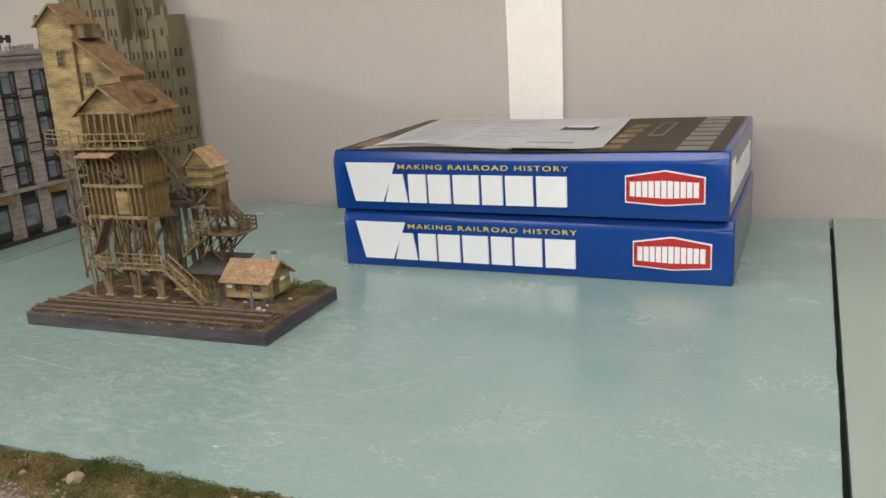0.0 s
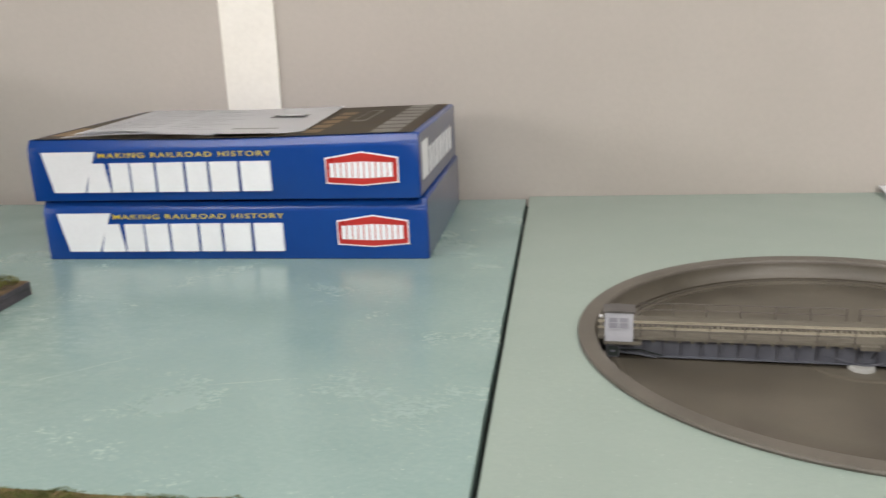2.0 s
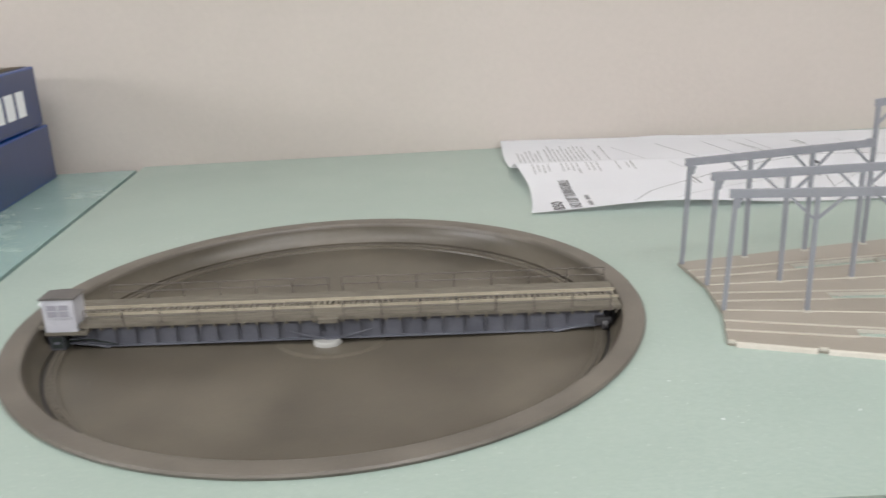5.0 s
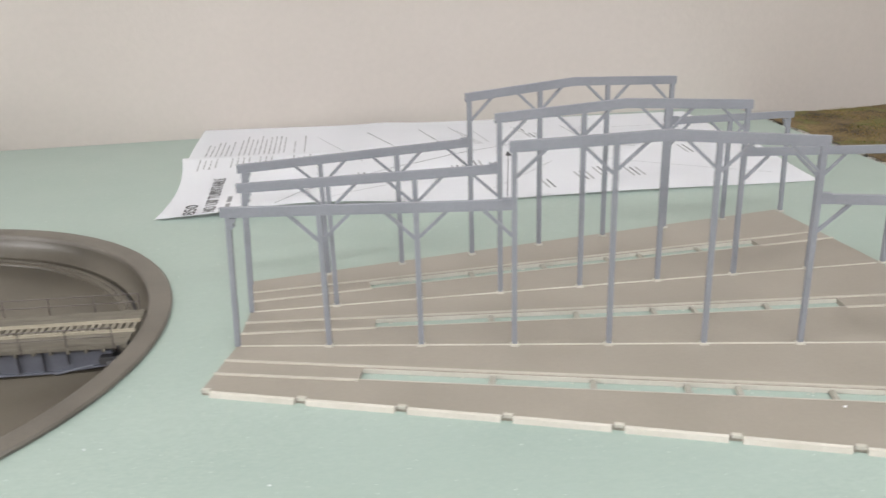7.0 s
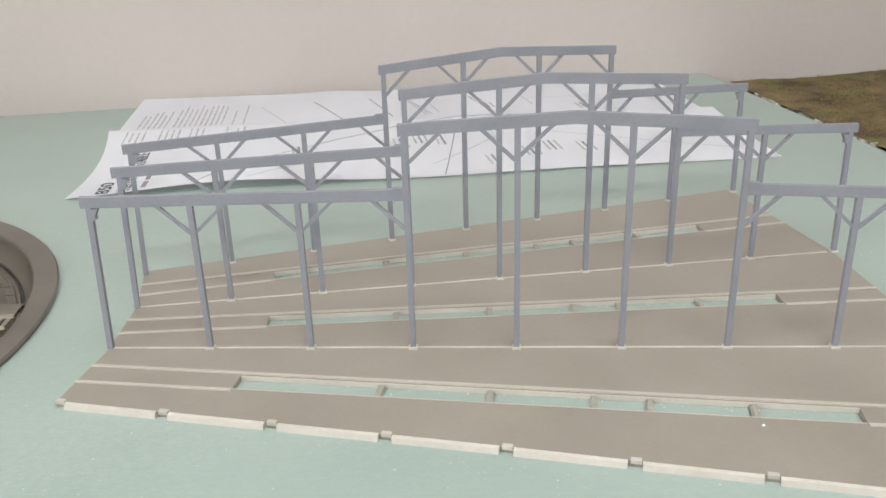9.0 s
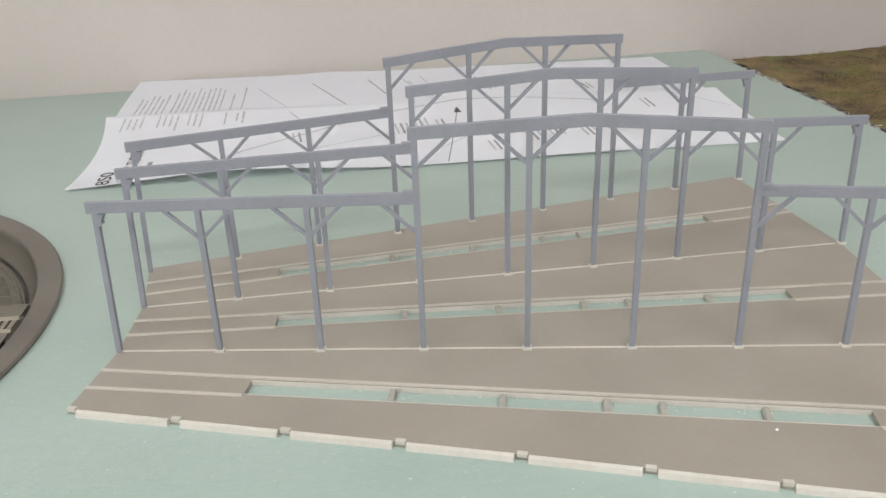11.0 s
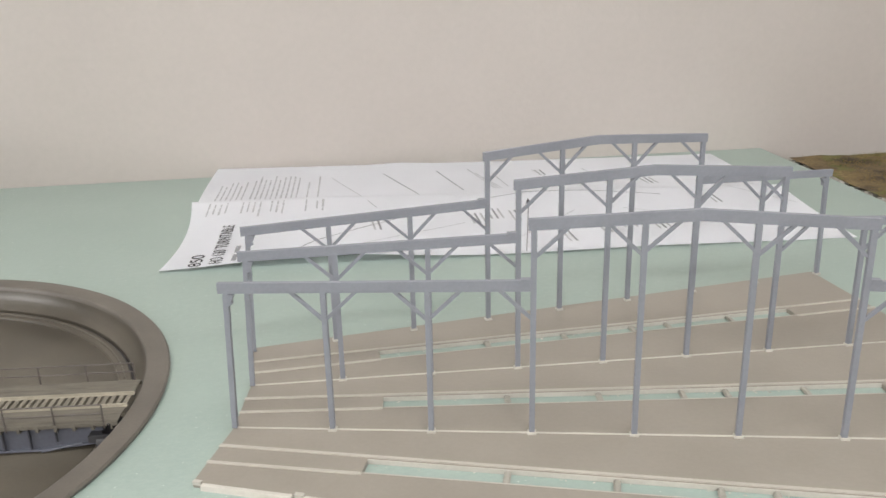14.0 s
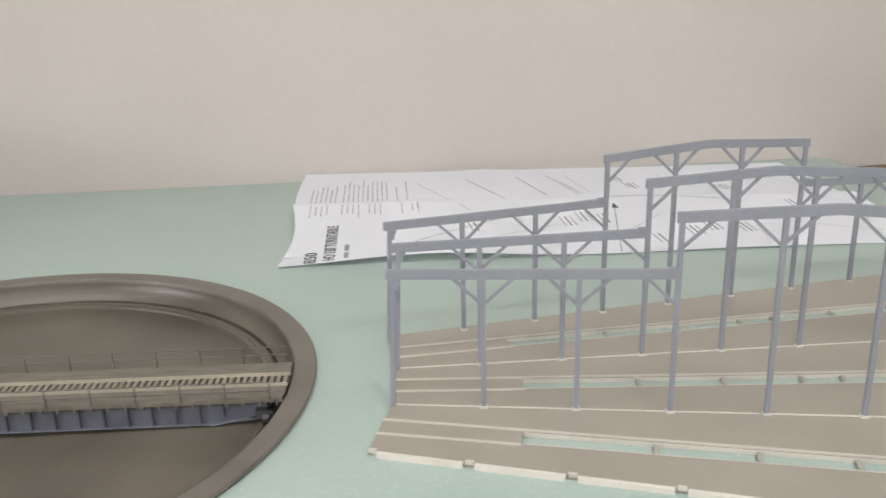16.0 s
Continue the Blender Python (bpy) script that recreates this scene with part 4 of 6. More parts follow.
    bmesh.ops.solidify(bm, geom=bm.faces[:], thickness=-thick)
    t = new(name, mesh_of(bm, name, material or M["paper"], sharp=60))
    return tagged(t, label, category)


def stroke(bm, corner, ux, uy, height, pts, width, lift):
    """A printed stroke that follows a sheet; pts in shares of its two sides."""
    corner, ux, uy = Vector(corner), Vector(ux), Vector(uy)
    fine = []
    for (a, b), (c, d) in zip(pts, pts[1:]):
        n = max(1, int(((c - a) * ux).length / 0.02 + ((d - b) * uy).length / 0.012))
        fine += [(a + (c - a) * i / n, b + (d - b) * i / n) for i in range(n)]
    fine.append(pts[-1])
    rows = []
    for i, (u, v) in enumerate(fine):
        a, b = fine[max(0, i - 1)], fine[min(len(fine) - 1, i + 1)]
        d = ((b[0] - a[0]) * ux + (b[1] - a[1]) * uy).normalized()
        s = Vector((-d.y, d.x, 0)) * (width / 2)
        p = corner + u * ux + v * uy + Vector((0, 0, height(u, v) + lift))
        # keep the stroke on the slope of the sheet
        e = 0.004
        gx = (height(u + e, v) - height(u - e, v)) / (2 * e) / ux.length
        gy = (height(u, v + e) - height(u, v - e)) / (2 * e) / uy.length
        dz = s.x * gx + s.y * gy
        rows.append((bm.verts.new(p - s - Vector((0, 0, dz))), bm.verts.new(p + s + Vector((0, 0, dz)))))
    for a, b in zip(rows, rows[1:]):
        bm.faces.new((a[0], b[0], b[1], a[1]))


def laid_print(name, sheet, corner, ux, uy, height, pts, width, material, label=""):
    bm = B()
    stroke(bm, corner, ux, uy, height, pts, width, 0.0010 if material == M["paper"] else 0.0007 if name == "print_mark" else 0.00035)
    return part(name, bm, material, sheet, label)


def text_row(sheet, place, height, u, v0, v1, width, material):
    """One row of unreadable small print: short bars with word gaps."""
    bm = B()
    a = v0
    while a < v1 - 0.008:
        b = min(v1, a + rnd.uniform(0.018, 0.075))
        stroke(bm, *place, height, [(u, a), (u, b)], width * rnd.uniform(0.75, 1.1), 0.00035)
        a = b + rnd.uniform(0.004, 0.007)
    return part("print_line", bm, material, sheet)


# instruction leaflets on the upper box
TOP_Z = 0.1530


def leaf_h(u, v):
    return 0.0006 + 0.0050 * max(0, math.sin(6.4 * u + 0.3)) * (1 - v) ** 2 + 0.0012 * math.sin(5 * u + 2 * v)


LEAF = ((-0.531, 0.934, TOP_Z), (0.300, -0.004, 0), (-0.018, 0.275, 0))
leaf = loose_sheet("leaflet", "white printed leaflet lying slightly curled on a kit box", *LEAF, 24, 12, leaf_h)
for i in range(13):
    v = 0.92 - i * 0.065
    laid_print("print_line", leaf, *LEAF, leaf_h, [(0.07, v), (0.33, v)], 0.0022, M["ink"])
    laid_print("print_line", leaf, *LEAF, leaf_h, [(0.37, v), (0.60 - 0.05 * (i % 3), v)], 0.0022, M["ink" if i % 2 else "ink_faint"])
laid_print("print_mark", leaf, *LEAF, leaf_h, [(0.725, 0.62), (0.745, 0.62), (0.875, 0.60), (0.890, 0.60)], 0.030, M["ink_black"], "plain dark badge mark")
laid_print("print_mark", leaf, *LEAF, leaf_h, [(0.745, 0.66), (0.870, 0.64)], 0.010, M["paper"])
laid_print("print_line", leaf, *LEAF, leaf_h, [(0.66, 0.16), (0.86, 0.16)], 0.012, M["ink_faint"])


def leaf2_h(u, v):
    return 0.0003 + 0.0035 * max(0, math.sin(4.5 * u)) * (1 - v) ** 3


LEAF2 = ((-0.548, 0.929, TOP_Z - 0.0013), (0.290, 0.0, 0), (0.0, 0.22, 0))
loose_sheet("leaflet", "white leaflet underneath another leaflet on a kit box", *LEAF2, 24, 10, leaf2_h)


# the folded plan beside the engine house
def plan_h(u, v):
    lift = 0.0090 * math.exp(-((u - 0.22) / 0.16) ** 2) * (1 - v) ** 2 + 0.0020 * math.exp(-((u - 0.68) / 0.18) ** 2) * (1 - v) ** 2
    ridge = 0.49 - 0.03 * u
    crest = 0.0165 * (1 - 0.30 * u)
    if v < ridge:
        z = crest * (v / ridge) ** 1.7
    else:
        z = 0.0025 + (crest - 0.0025) * math.exp(-((v - ridge) / 0.035)) + 0.0075 * (1 - u) ** 1.5 * max(0, (v - ridge) / (1 - ridge)) ** 2
    return 0.0007 + z + lift + 0.0010 * math.sin(9 * u + 5 * v) * math.sin(3.1 * v) + 0.0018 * math.exp(-((u - 0.36) / 0.05) ** 2) * v


def plan_drift(u, v):
    """The short side is bowed inwards in front of the fold."""
    return 0.0085 * (1 - u) ** 7 * math.sin(math.pi * min(1.0, v / 0.49)) if v < 0.49 else -0.004 * (1 - u) ** 7 * math.sin(math.pi * (v - 0.49) / 0.51)


PLAN = ((0.5215, 0.9085, 0.0), (0.652, -0.031, 0), (0.013, 0.358, 0))
plan = loose_sheet("instruction_plan", "large white printed plan sheet, creased and lifting off the table", *PLAN, 66, 60, plan_h, drift=plan_drift)
for u0, lines, lo, hi in ((0.024, 6, 0.52, 0.86), (0.084, 6, 0.52, 0.90), (0.138, 4, 0.52, 0.90), (0.184, 1, 0.55, 0.84), (0.203, 1, 0.50, 0.94)):
    for i in range(lines):
        text_row(plan, PLAN, plan_h, u0 + i * 0.0090, lo + rnd.uniform(-0.015, 0.015), hi - rnd.uniform(0, 0.08), 0.0020, M["ink_mid"])
for u0, lines in ((0.033, 4), (0.087, 4), (0.134, 3), (0.190, 1), (0.208, 2)):
    for i in range(lines):
        text_row(plan, PLAN, plan_h, u0 + i * 0.0095, 0.36 + rnd.uniform(-0.015, 0.03), 0.462, 0.0020, M["ink_mid"])
for pts, w, m in (
        ([(0.226, 0.84), (0.290, 0.56)], 0.0009, "ink_mid"), ([(0.323, 0.86), (0.381, 0.58)], 0.0012, "ink"), ([(0.426, 0.88), (0.462, 0.62)], 0.0012, "ink"), ([(0.525, 0.90), (0.545, 0.64)], 0.0010, "ink_mid"),
        ([(0.487, 0.90), (0.520, 0.62)], 0.0012, "ink_mid"), ([(0.499, 0.84), (0.526, 0.62)], 0.0012, "ink_mid"), ([(0.508, 0.78), (0.532, 0.62)], 0.0012, "ink_mid"), ([(0.61, 0.86), (0.64, 0.66)], 0.0010, "ink_mid"), ([(0.71, 0.86), (0.72, 0.70)], 0.0010, "ink_mid"),
        ([(0.290, 0.44), (0.305, 0.38)], 0.0010, "ink_mid"),
        ([(0.17, 0.02), (0.21, 0.12), (0.28, 0.22), (0.36, 0.32), (0.46, 0.41), (0.56, 0.46), (0.66, 0.45), (0.78, 0.40)], 0.0011, "ink"),
        ([(0.24, 0.03), (0.28, 0.09), (0.35, 0.17), (0.44, 0.25)], 0.0009, "ink_faint"),
        ([(0.50, 0.10), (0.62, 0.30)], 0.0009, "ink_faint"), ([(0.70, 0.30), (0.95, 0.10)], 0.0009, "ink_faint"), ([(0.72, 0.80), (0.97, 0.78)], 0.0009, "ink_faint"),
        ([(0.5125, 0.012), (0.553, 0.37)], 0.0010, "ink"),
        ([(0.86, 0.55), (0.99, 0.30)], 0.0009, "ink_faint"), ([(0.90, 0.85), (0.98, 0.55)], 0.0009, "ink_faint")):
    laid_print("plan_line", plan, *PLAN, plan_h, pts, w, M[m])
for u, v, n in ((0.30, 0.20, 2), (0.455, 0.24, 3), (0.485, 0.27, 3), (0.52, 0.25, 2), (0.585, 0.07, 2), (0.63, 0.68, 3), (0.645, 0.12, 3), (0.68, 0.15, 3), (0.73, 0.13, 3), (0.62, 0.78, 2), (0.86, 0.32, 2), (0.80, 0.62, 3)):
    for k in range(n):
        laid_print("text_bar", plan, *PLAN, plan_h, [(u + 0.009 * k, v), (u + 0.009 * k - 0.004, v + 0.075)], 0.0022, M["ink" if k % 2 else "ink_faint"])


head = [(0.5548, 0.405), (0.5475, 0.365), (0.5600, 0.362)]
corner, ux, uy = (Vector(k) for k in PLAN)
bm = B()
bm.faces.new([bm.verts.new(corner + u * ux + v * uy + Vector((0, 0, plan_h(u, v) + 0.0006))) for u, v in head])
part("arrow_head", bm, M["ink_black"], plan)


def plan_text(text, u, v, size, material, wide):
    """Lettering that climbs the front half of the plan, bent to its slope."""
    ob = lettering("lettering", text, size, material, plan, Matrix.Identity(4))
    k = wide / max(v.co.x for v in ob.data.vertices)
    corner, ux, uy = (Vector(k) for k in PLAN)
    for vert in ob.data.vertices:
        a, b, c = vert.co
        a *= k
        uu, vv = u - b / ux.length, v + a / uy.length
        vert.co = corner + uu * ux + vv * uy + Vector((0, 0, plan_h(uu, vv) + 0.0004 + c))
    ob.data.update()
    return tagged(ob, "black lettering up the sheet")


plan_text("850", 0.056, 0.004, 0.0170, M["ink_black"], 0.030)
plan_text("HO 130' TURNTABLE", 0.084, 0.012, 0.0170, M["ink_black"], 0.100)
for a, b in ((0.02, 0.07), (0.08, 0.13)):
    laid_print("text_bar", plan, *PLAN, plan_h, [(0.1005, a), (0.1005, b)], 0.0045, M["ink"])

# ---- coaling tower diorama ----
DX, DY, DT = -0.8232, 0.6206, 1.85
BASE_W, BASE_D, BASE_H = 0.3178, 0.1510, 0.0150
DIO = pose(DX, DY, 0, 0, 0, DT)

base = thing("diorama_base", "dark painted wooden plinth with model soil and track", "diorama base", DIO)
part("plinth", box(B(), 0, BASE_W, 0, BASE_D, 0, BASE_H), M["base"], base, "black and blue painted wooden plinth", bevel=0.0006)
bm = B()
nx, ny = 70, 36
g = [[bm.verts.new((0.001 + (BASE_W - 0.002) * i / nx, 0.001 + (BASE_D - 0.002) * j / ny,
                    BASE_H + 0.0004 + (0.0 if i in (0, nx) or j in (0, ny) else 0.0016 + 0.0012 * noise.noise((i * 0.35, j * 0.35, 0.5)) + 0.0006 * noise.noise((i * 1.3, j * 1.3, 4)))))
      for i in range(nx + 1)] for j in range(ny + 1)]
for j in range(ny):
    for i in range(nx):
        bm.faces.new((g[j][i], g[j][i + 1], g[j + 1][i + 1], g[j + 1][i])).smooth = True
part("soil", bm, M["soil"], base, "brown model soil")
SOIL = BASE_H + 0.0020
tie_me = mesh_of(box(B(), -0.0012, 0.0012, -0.0150, 0.0150, 0, 0.0018), "sleeper", M["sleeper"])
for i in range(62):
    shared("sleeper", tie_me, base, pose(0.004 + i * 0.0050, 0.0245 + rnd.uniform(-0.0004, 0.0004), SOIL + 0.0004, 0, 0, rnd.uniform(-1.5, 1.5)))
for y in (0.0160, 0.0330):
    bm = B()
    box(bm, 0.001, BASE_W - 0.012, y - 0.0007, y + 0.0007, SOIL + 0.0020, SOIL + 0.0042)
    part("rail", bm, M["rail_brown"], base, "rusty model rail")
for y in (0.0055, 0.046):
    bm = B()
    box(bm, 0.004, BASE_W - 0.030, y - 0.0006, y + 0.0006, SOIL + 0.0008, SOIL + 0.0028)
    part("rail", bm, M["rail_brown"], base)


def rock_mesh(name, material, seed, squash=0.7):
    bm = B()
    bmesh.ops.create_icosphere(bm, subdivisions=2, radius=1.0)
    for v in bm.verts:
        k = 1 + 0.42 * noise.noise(v.co * 1.1 + Vector((seed, 0, 0))) + 0.2 * noise.noise(v.co * 2.7 + Vector((0, seed, 0)))
        v.co *= k
        v.co.z *= squash
    me = mesh_of(bm, name, material, sharp=25)
    return me


ROCKS = [rock_mesh("stone", M["stone"], s) for s in (1.3, 4.1, 7.7)]


def clump(bm, c, r, n, h, seed, fine=1.0):
    """A tuft of thin flock blades and tiny leaves round c."""
    q = random.Random(seed)
    for _ in range(n):
        a, d = q.uniform(0, 6.283), r * math.sqrt(q.random())
        p = Vector(c) + Vector((d * math.cos(a), d * math.sin(a), q.uniform(0, h * (1 - 0.6 * d / r))))
        s = q.uniform(0.0007, 0.0016) * fine
        t = Vector((q.uniform(-1, 1), q.uniform(-1, 1), q.uniform(0.1, 1))).normalized()
        o = t.orthogonal().normalized() * s
        w = t.cross(o)
        v = [bm.verts.new(p - o * 0.5), bm.verts.new(p + w * 0.5 + t * s * 0.4), bm.verts.new(p + o * 0.5), bm.verts.new(p - w * 0.5 + t * s * 0.6)]
        bm.faces.new(v)


bm = B()
for x, y, r, n in ((0.285, 0.125, 0.020, 800), (0.300, 0.135, 0.014, 700), (0.262, 0.138, 0.015, 300), (0.012, 0.120, 0.016, 160), (0.030, 0.138, 0.012, 160), (0.305, 0.105, 0.010, 120)):
    clump(bm, (x, y, SOIL - 0.001), r, n, 0.0135, int(x * 1000))
dry_bm = B()
q = random.Random(29)
for k in range(34):
    x, y = q.uniform(0.006, 0.150), q.uniform(0.056, 0.144)
    clump(dry_bm, (x, y, SOIL - 0.001), q.uniform(0.004, 0.010), 60, 0.0045, 700 + k, 0.8)
for x, y in ((0.205, 0.010), (0.262, 0.018), (0.236, 0.012), (0.225, 0.070), (0.262, 0.066)):
    clump(dry_bm, (x, y, SOIL - 0.0005), 0.006, 90, 0.0045, int(x * 9000), 0.8)
tagged(part("dry_flock", dry_bm, M["turf_dry"], base, "dry golden flock"), kind="stuff")
tagged(part("weed_flock", bm, M["weeds"], base, "green flock weeds"), kind="stuff")
for x, y, l, r in ((0.020, 0.064, 0.026, 4), (0.044, 0.058, 0.020, -6), (0.205, 0.066, 0.022, 3), (0.176, 0.060, 0.018, 12)):
    part("loose_board", box(B(), -l / 2, l / 2, -0.0016, 0.0016, 0, 0.0010), M["lath"], base, "loose pale board", at=pose(x, y, SOIL + 0.0006, 0, 0, r))
for x, y, s in ((0.268, 0.088, 0.0032), (0.245, 0.074, 0.0022), (0.276, 0.070, 0.0020), (0.215, 0.062, 0.0016), (0.160, 0.060, 0.0018), (0.29, 0.095, 0.0025)):
    shared("stone", ROCKS[int(s * 1e4) % 3], base, pose(x, y, SOIL, 0, 0, 50 * x) @ Matrix.Scale(s, 4))
# chipped paint along the plinth's upper front edge
q = random.Random(41)
for _ in range(9):
    x, l = q.uniform(0.01, BASE_W - 0.02), q.uniform(0.0015, 0.005)
    part("paint_chip", box(B(), x, x + l, -0.0003, 0.0008, BASE_H - q.uniform(0.0003, 0.0006), BASE_H + 0.0003), M["stone"], base, "pale chip in the plinth's paint")
# low heaps of spilled ballast
for x, y, s in ((0.185, 0.012, 0.006), (0.235, 0.014, 0.008), (0.06, 0.04, 0.006)):
    shared("ballast_heap", ROCKS[1], base, pose(x, y, SOIL - 0.0015) @ Matrix.Diagonal((s, s * 0.7, s * 0.35, 1)))

bm = B()
q = random.Random(5)
for _ in range(3200):
    x, y, s = q.uniform(0.004, BASE_W - 0.006), q.choice((q.uniform(0.0025, 0.048), q.gauss(0.0245, 0.012))), q.uniform(0.0006, 0.0012)
    if 0.002 < y < BASE_D - 0.004:
        bmesh.ops.create_icosphere(bm, subdivisions=1, radius=1, matrix=pose(x, y, SOIL + 0.0009, 40 * y, 30 * x, 999 * x) @ Matrix.Diagonal((s, s * 1.3, s, 1)))
tagged(part("ballast", bm, M["ballast"], base, "dark brown model ballast"), kind="stuff")
tower = thing("coaling_tower", "weathered yellow wooden coaling tower model with shingled roofs", "model tower", DIO @ pose(0, 0, SOIL))
# own axes: x along the front, y to the back, z from the soil
TX0, TX1, TY0, TY1, BX1, BY1 = 0.0595, 0.1395, 0.0660, 0.1330, 0.1345, 0.1060
ZB, ZT, ZE, ZR = 0.094, 0.177, 0.2139, 0.241
part("bunker", box(B(), TX0, BX1, TY0, BY1, ZB + 0.006, ZT), M["plank_dark"], tower, "plank walled coal bunker")
bat = mesh_of(box(B(), -0.0011, 0.0011, -0.0014, 0.0014, ZB - 0.004, ZT + 0.002), "batten", M["plank"])
for i in range(10):
    shared("batten", bat, tower, pose(TX0 + 0.003 + i * (BX1 - TX0 - 0.006) / 9, TY0 - 0.0012, 0))
for i in range(8):
    shared("batten", bat, tower, pose(BX1 + 0.0010, TY0 + 0.003 + i * (BY1 - TY0 - 0.006) / 7, 0, 0, 0, 90))
    shared("batten", bat, tower, pose(TX0 - 0.0010, TY0 + 0.003 + i * (BY1 - TY0 - 0.006) / 7, 0, 0, 0, 90))
for z in (ZB + 0.002, ZB + 0.038, ZT - 0.004):
    part("waler", box(B(), TX0 - 0.004, BX1 + 0.004, TY0 - 0.0042, TY0 - 0.0024, z - 0.0018, z + 0.0018), M["lath"], tower, "pale horizontal timber")
    part("waler", box(B(), BX1 + 0.0024, BX1 + 0.0042, TY0 - 0.003, BY1 + 0.003, z - 0.0018, z + 0.0018), M["timber"], tower)
# hopper bottom
bm = B()
a = [(TX0, TY0), (BX1, TY0), (BX1, BY1), (TX0, BY1)]
c = [(TX0 + 0.022, TY0 + 0.016), (BX1 - 0.022, TY0 + 0.016), (BX1 - 0.022, BY1 - 0.016), (TX0 + 0.022, BY1 - 0.016)]
va = [bm.verts.new((*p, ZB + 0.006)) for p in a]
vb = [bm.verts.new((*p, ZB - 0.018)) for p in c]
bm.faces.new(va)
bm.faces.new(vb[::-1])
for i in range(4):
    bm.faces.new((va[i], va[(i + 1) % 4], vb[(i + 1) % 4], vb[i]))
part("hopper", bm, M["timber_grey"], tower, "dark tapered hopper")
# trestle legs spread from common footings
for x in (0.062, 0.103, 0.136):
    for y in (TY0 + 0.004, BY1 - 0.004):
        for dx in (-0.014, -0.004, 0.008):
            part("leg", bar(B(), (x + dx * 0.25, y, -0.001), (min(x + dx, TX1 - 0.002), y, ZB + 0.001), 0.0029), M["lath" if y < TY0 + 0.01 else "timber"], tower)
        part("footing", box(B(), x - 0.006, x + 0.006, y - 0.004, y + 0.004, -0.002, 0.0014), M["stone"], tower, "pale stone footing")
for y in (TY0 + 0.001, BY1 - 0.002):
    for i in range(4):
        xa, xb = 0.060 + 0.022 * i, 0.082 + 0.022 * i
        part("cross_brace", bar(B(), (xa, y, 0.046), (xb, y, 0.084), 0.0016), M["timber"], tower)
part("sill_beam", box(B(), TX0 - 0.004, TX1 + 0.006, TY0 + 0.001, TY0 + 0.006, ZB - 0.004, ZB + 0.001), M["timber"], tower)
part("sill_beam", box(B(), TX0 - 0.004, TX1 + 0.006, BY1 - 0.006, BY1 - 0.001, ZB - 0.004, ZB + 0.001), M["timber"], tower)


def gable_house(parent, x0, x1, y0, y1, z0, ze, zr, wall, roof, over=0.005, thick=0.0016, along="y", roof_label=""):
    """Walls with two gables and a pitched roof of two slabs; the ridge runs along y or x."""
    if along == "y":
        mx = (x0 + x1) / 2
        bm = B()
        wall_prism(bm, [(x0, z0), (x1, z0), (x1, ze), (mx, zr), (x0, ze)], y0, y1)
        part("wall", bm, wall, parent, "plank walls with gables")
        for s in (-1, 1):
            half = (x1 - x0) / 2
            e = (mx + s * (half + over), zr - (zr - ze) * (half + over) / half)
            bm = B()
            up = thick
            wall_prism(bm, [(mx, zr + 0.0003), e, (e[0], e[1] + up), (mx, zr + up * 1.2)] if s < 0 else [(mx, zr + 0.0003), (mx, zr + up * 1.2), (e[0], e[1] + up), e], y0 - over, y1 + over)
            part("roof", bm, roof, parent, roof_label)
            part("barge_board", bar(B(), (mx, y0 - over - 0.0007, zr + 0.0004), (e[0], y0 - over - 0.0007, e[1] + 0.0004), 0.0009, 0.0022, up=(0, 0, 1)), M["lath"], parent, "pale edge board")
    else:
        my = (y0 + y1) / 2
        bm = B()
        pts = [(y0, z0), (y1, z0), (y1, ze), (my, zr), (y0, ze)]
        fa = [bm.verts.new((x0, y, z)) for y, z in pts]
        fb = [bm.verts.new((x1, y, z)) for y, z in pts]
        bm.faces.new(fa[::-1])
        bm.faces.new(fb)
        for i in range(5):
            j = (i + 1) % 5
            bm.faces.new((fa[i], fa[j], fb[j], fb[i]))
        part("wall", bm, wall, parent, "plank walls with gables")
        for s in (-1, 1):
            half = (y1 - y0) / 2
            ey, ez = my + s * (half + over), zr - (zr - ze) * (half + over) / half
            bm = B()
            pts = [(my, zr + 0.0003), (ey, ez), (ey, ez + thick), (my, zr + thick * 1.2)]
            fa = [bm.verts.new((x0 - over, y, z)) for y, z in pts]
            fb = [bm.verts.new((x1 + over, y, z)) for y, z in pts]
            bm.faces.new(fa)
            bm.faces.new(fb)
            for i in range(4):
                j = (i + 1) % 4
                bm.faces.new((fa[i], fa[j], fb[j], fb[i]))
            part("roof", bm, roof, parent, roof_label)
            part("barge_board", bar(B(), (x1 + over + 0.0006, my, zr + 0.0006), (x1 + over + 0.0006, ey, ez + 0.0006), 0.0009, 0.0022), M["lath"], parent, "pale edge board")


def sash_window(parent, x, y, z, w, h, cols=2, rows=3, face="front"):
    """A small glazed window with bars, standing out of a wall."""
    turn = 0 if face == "front" else 90
    bm = box(B(), -w / 2, w / 2, -0.0006, 0.0004, 0, h)
    p = part("window", bm, M["facade_dark"], parent, "small dark window", at=pose(x, y, z, 0, 0, turn))
    bm = B()
    for i in range(cols + 1):
        u = -w / 2 + w * i / cols
        box(bm, u - 0.0003, u + 0.0003, -0.0010, 0.0002, -0.0003, h + 0.0003)
    for j in range(rows + 1):
        v = h * j / rows
        box(bm, -w / 2 - 0.0004, w / 2 + 0.0004, -0.0009, 0.0002, v - 0.00025, v + 0.00025)
    part("window_bars", bm, M["lath"], p)
    return p


# cabin over the bunker: open studs under a gable
gable_house(tower, TX0 + 0.002, TX1 - 0.002, TY0 + 0.001, TY1, ZT + 0.006, ZE, ZR, M["plank_wall"], M["shingle"], 0.006, roof_label="red-brown shingled roof")
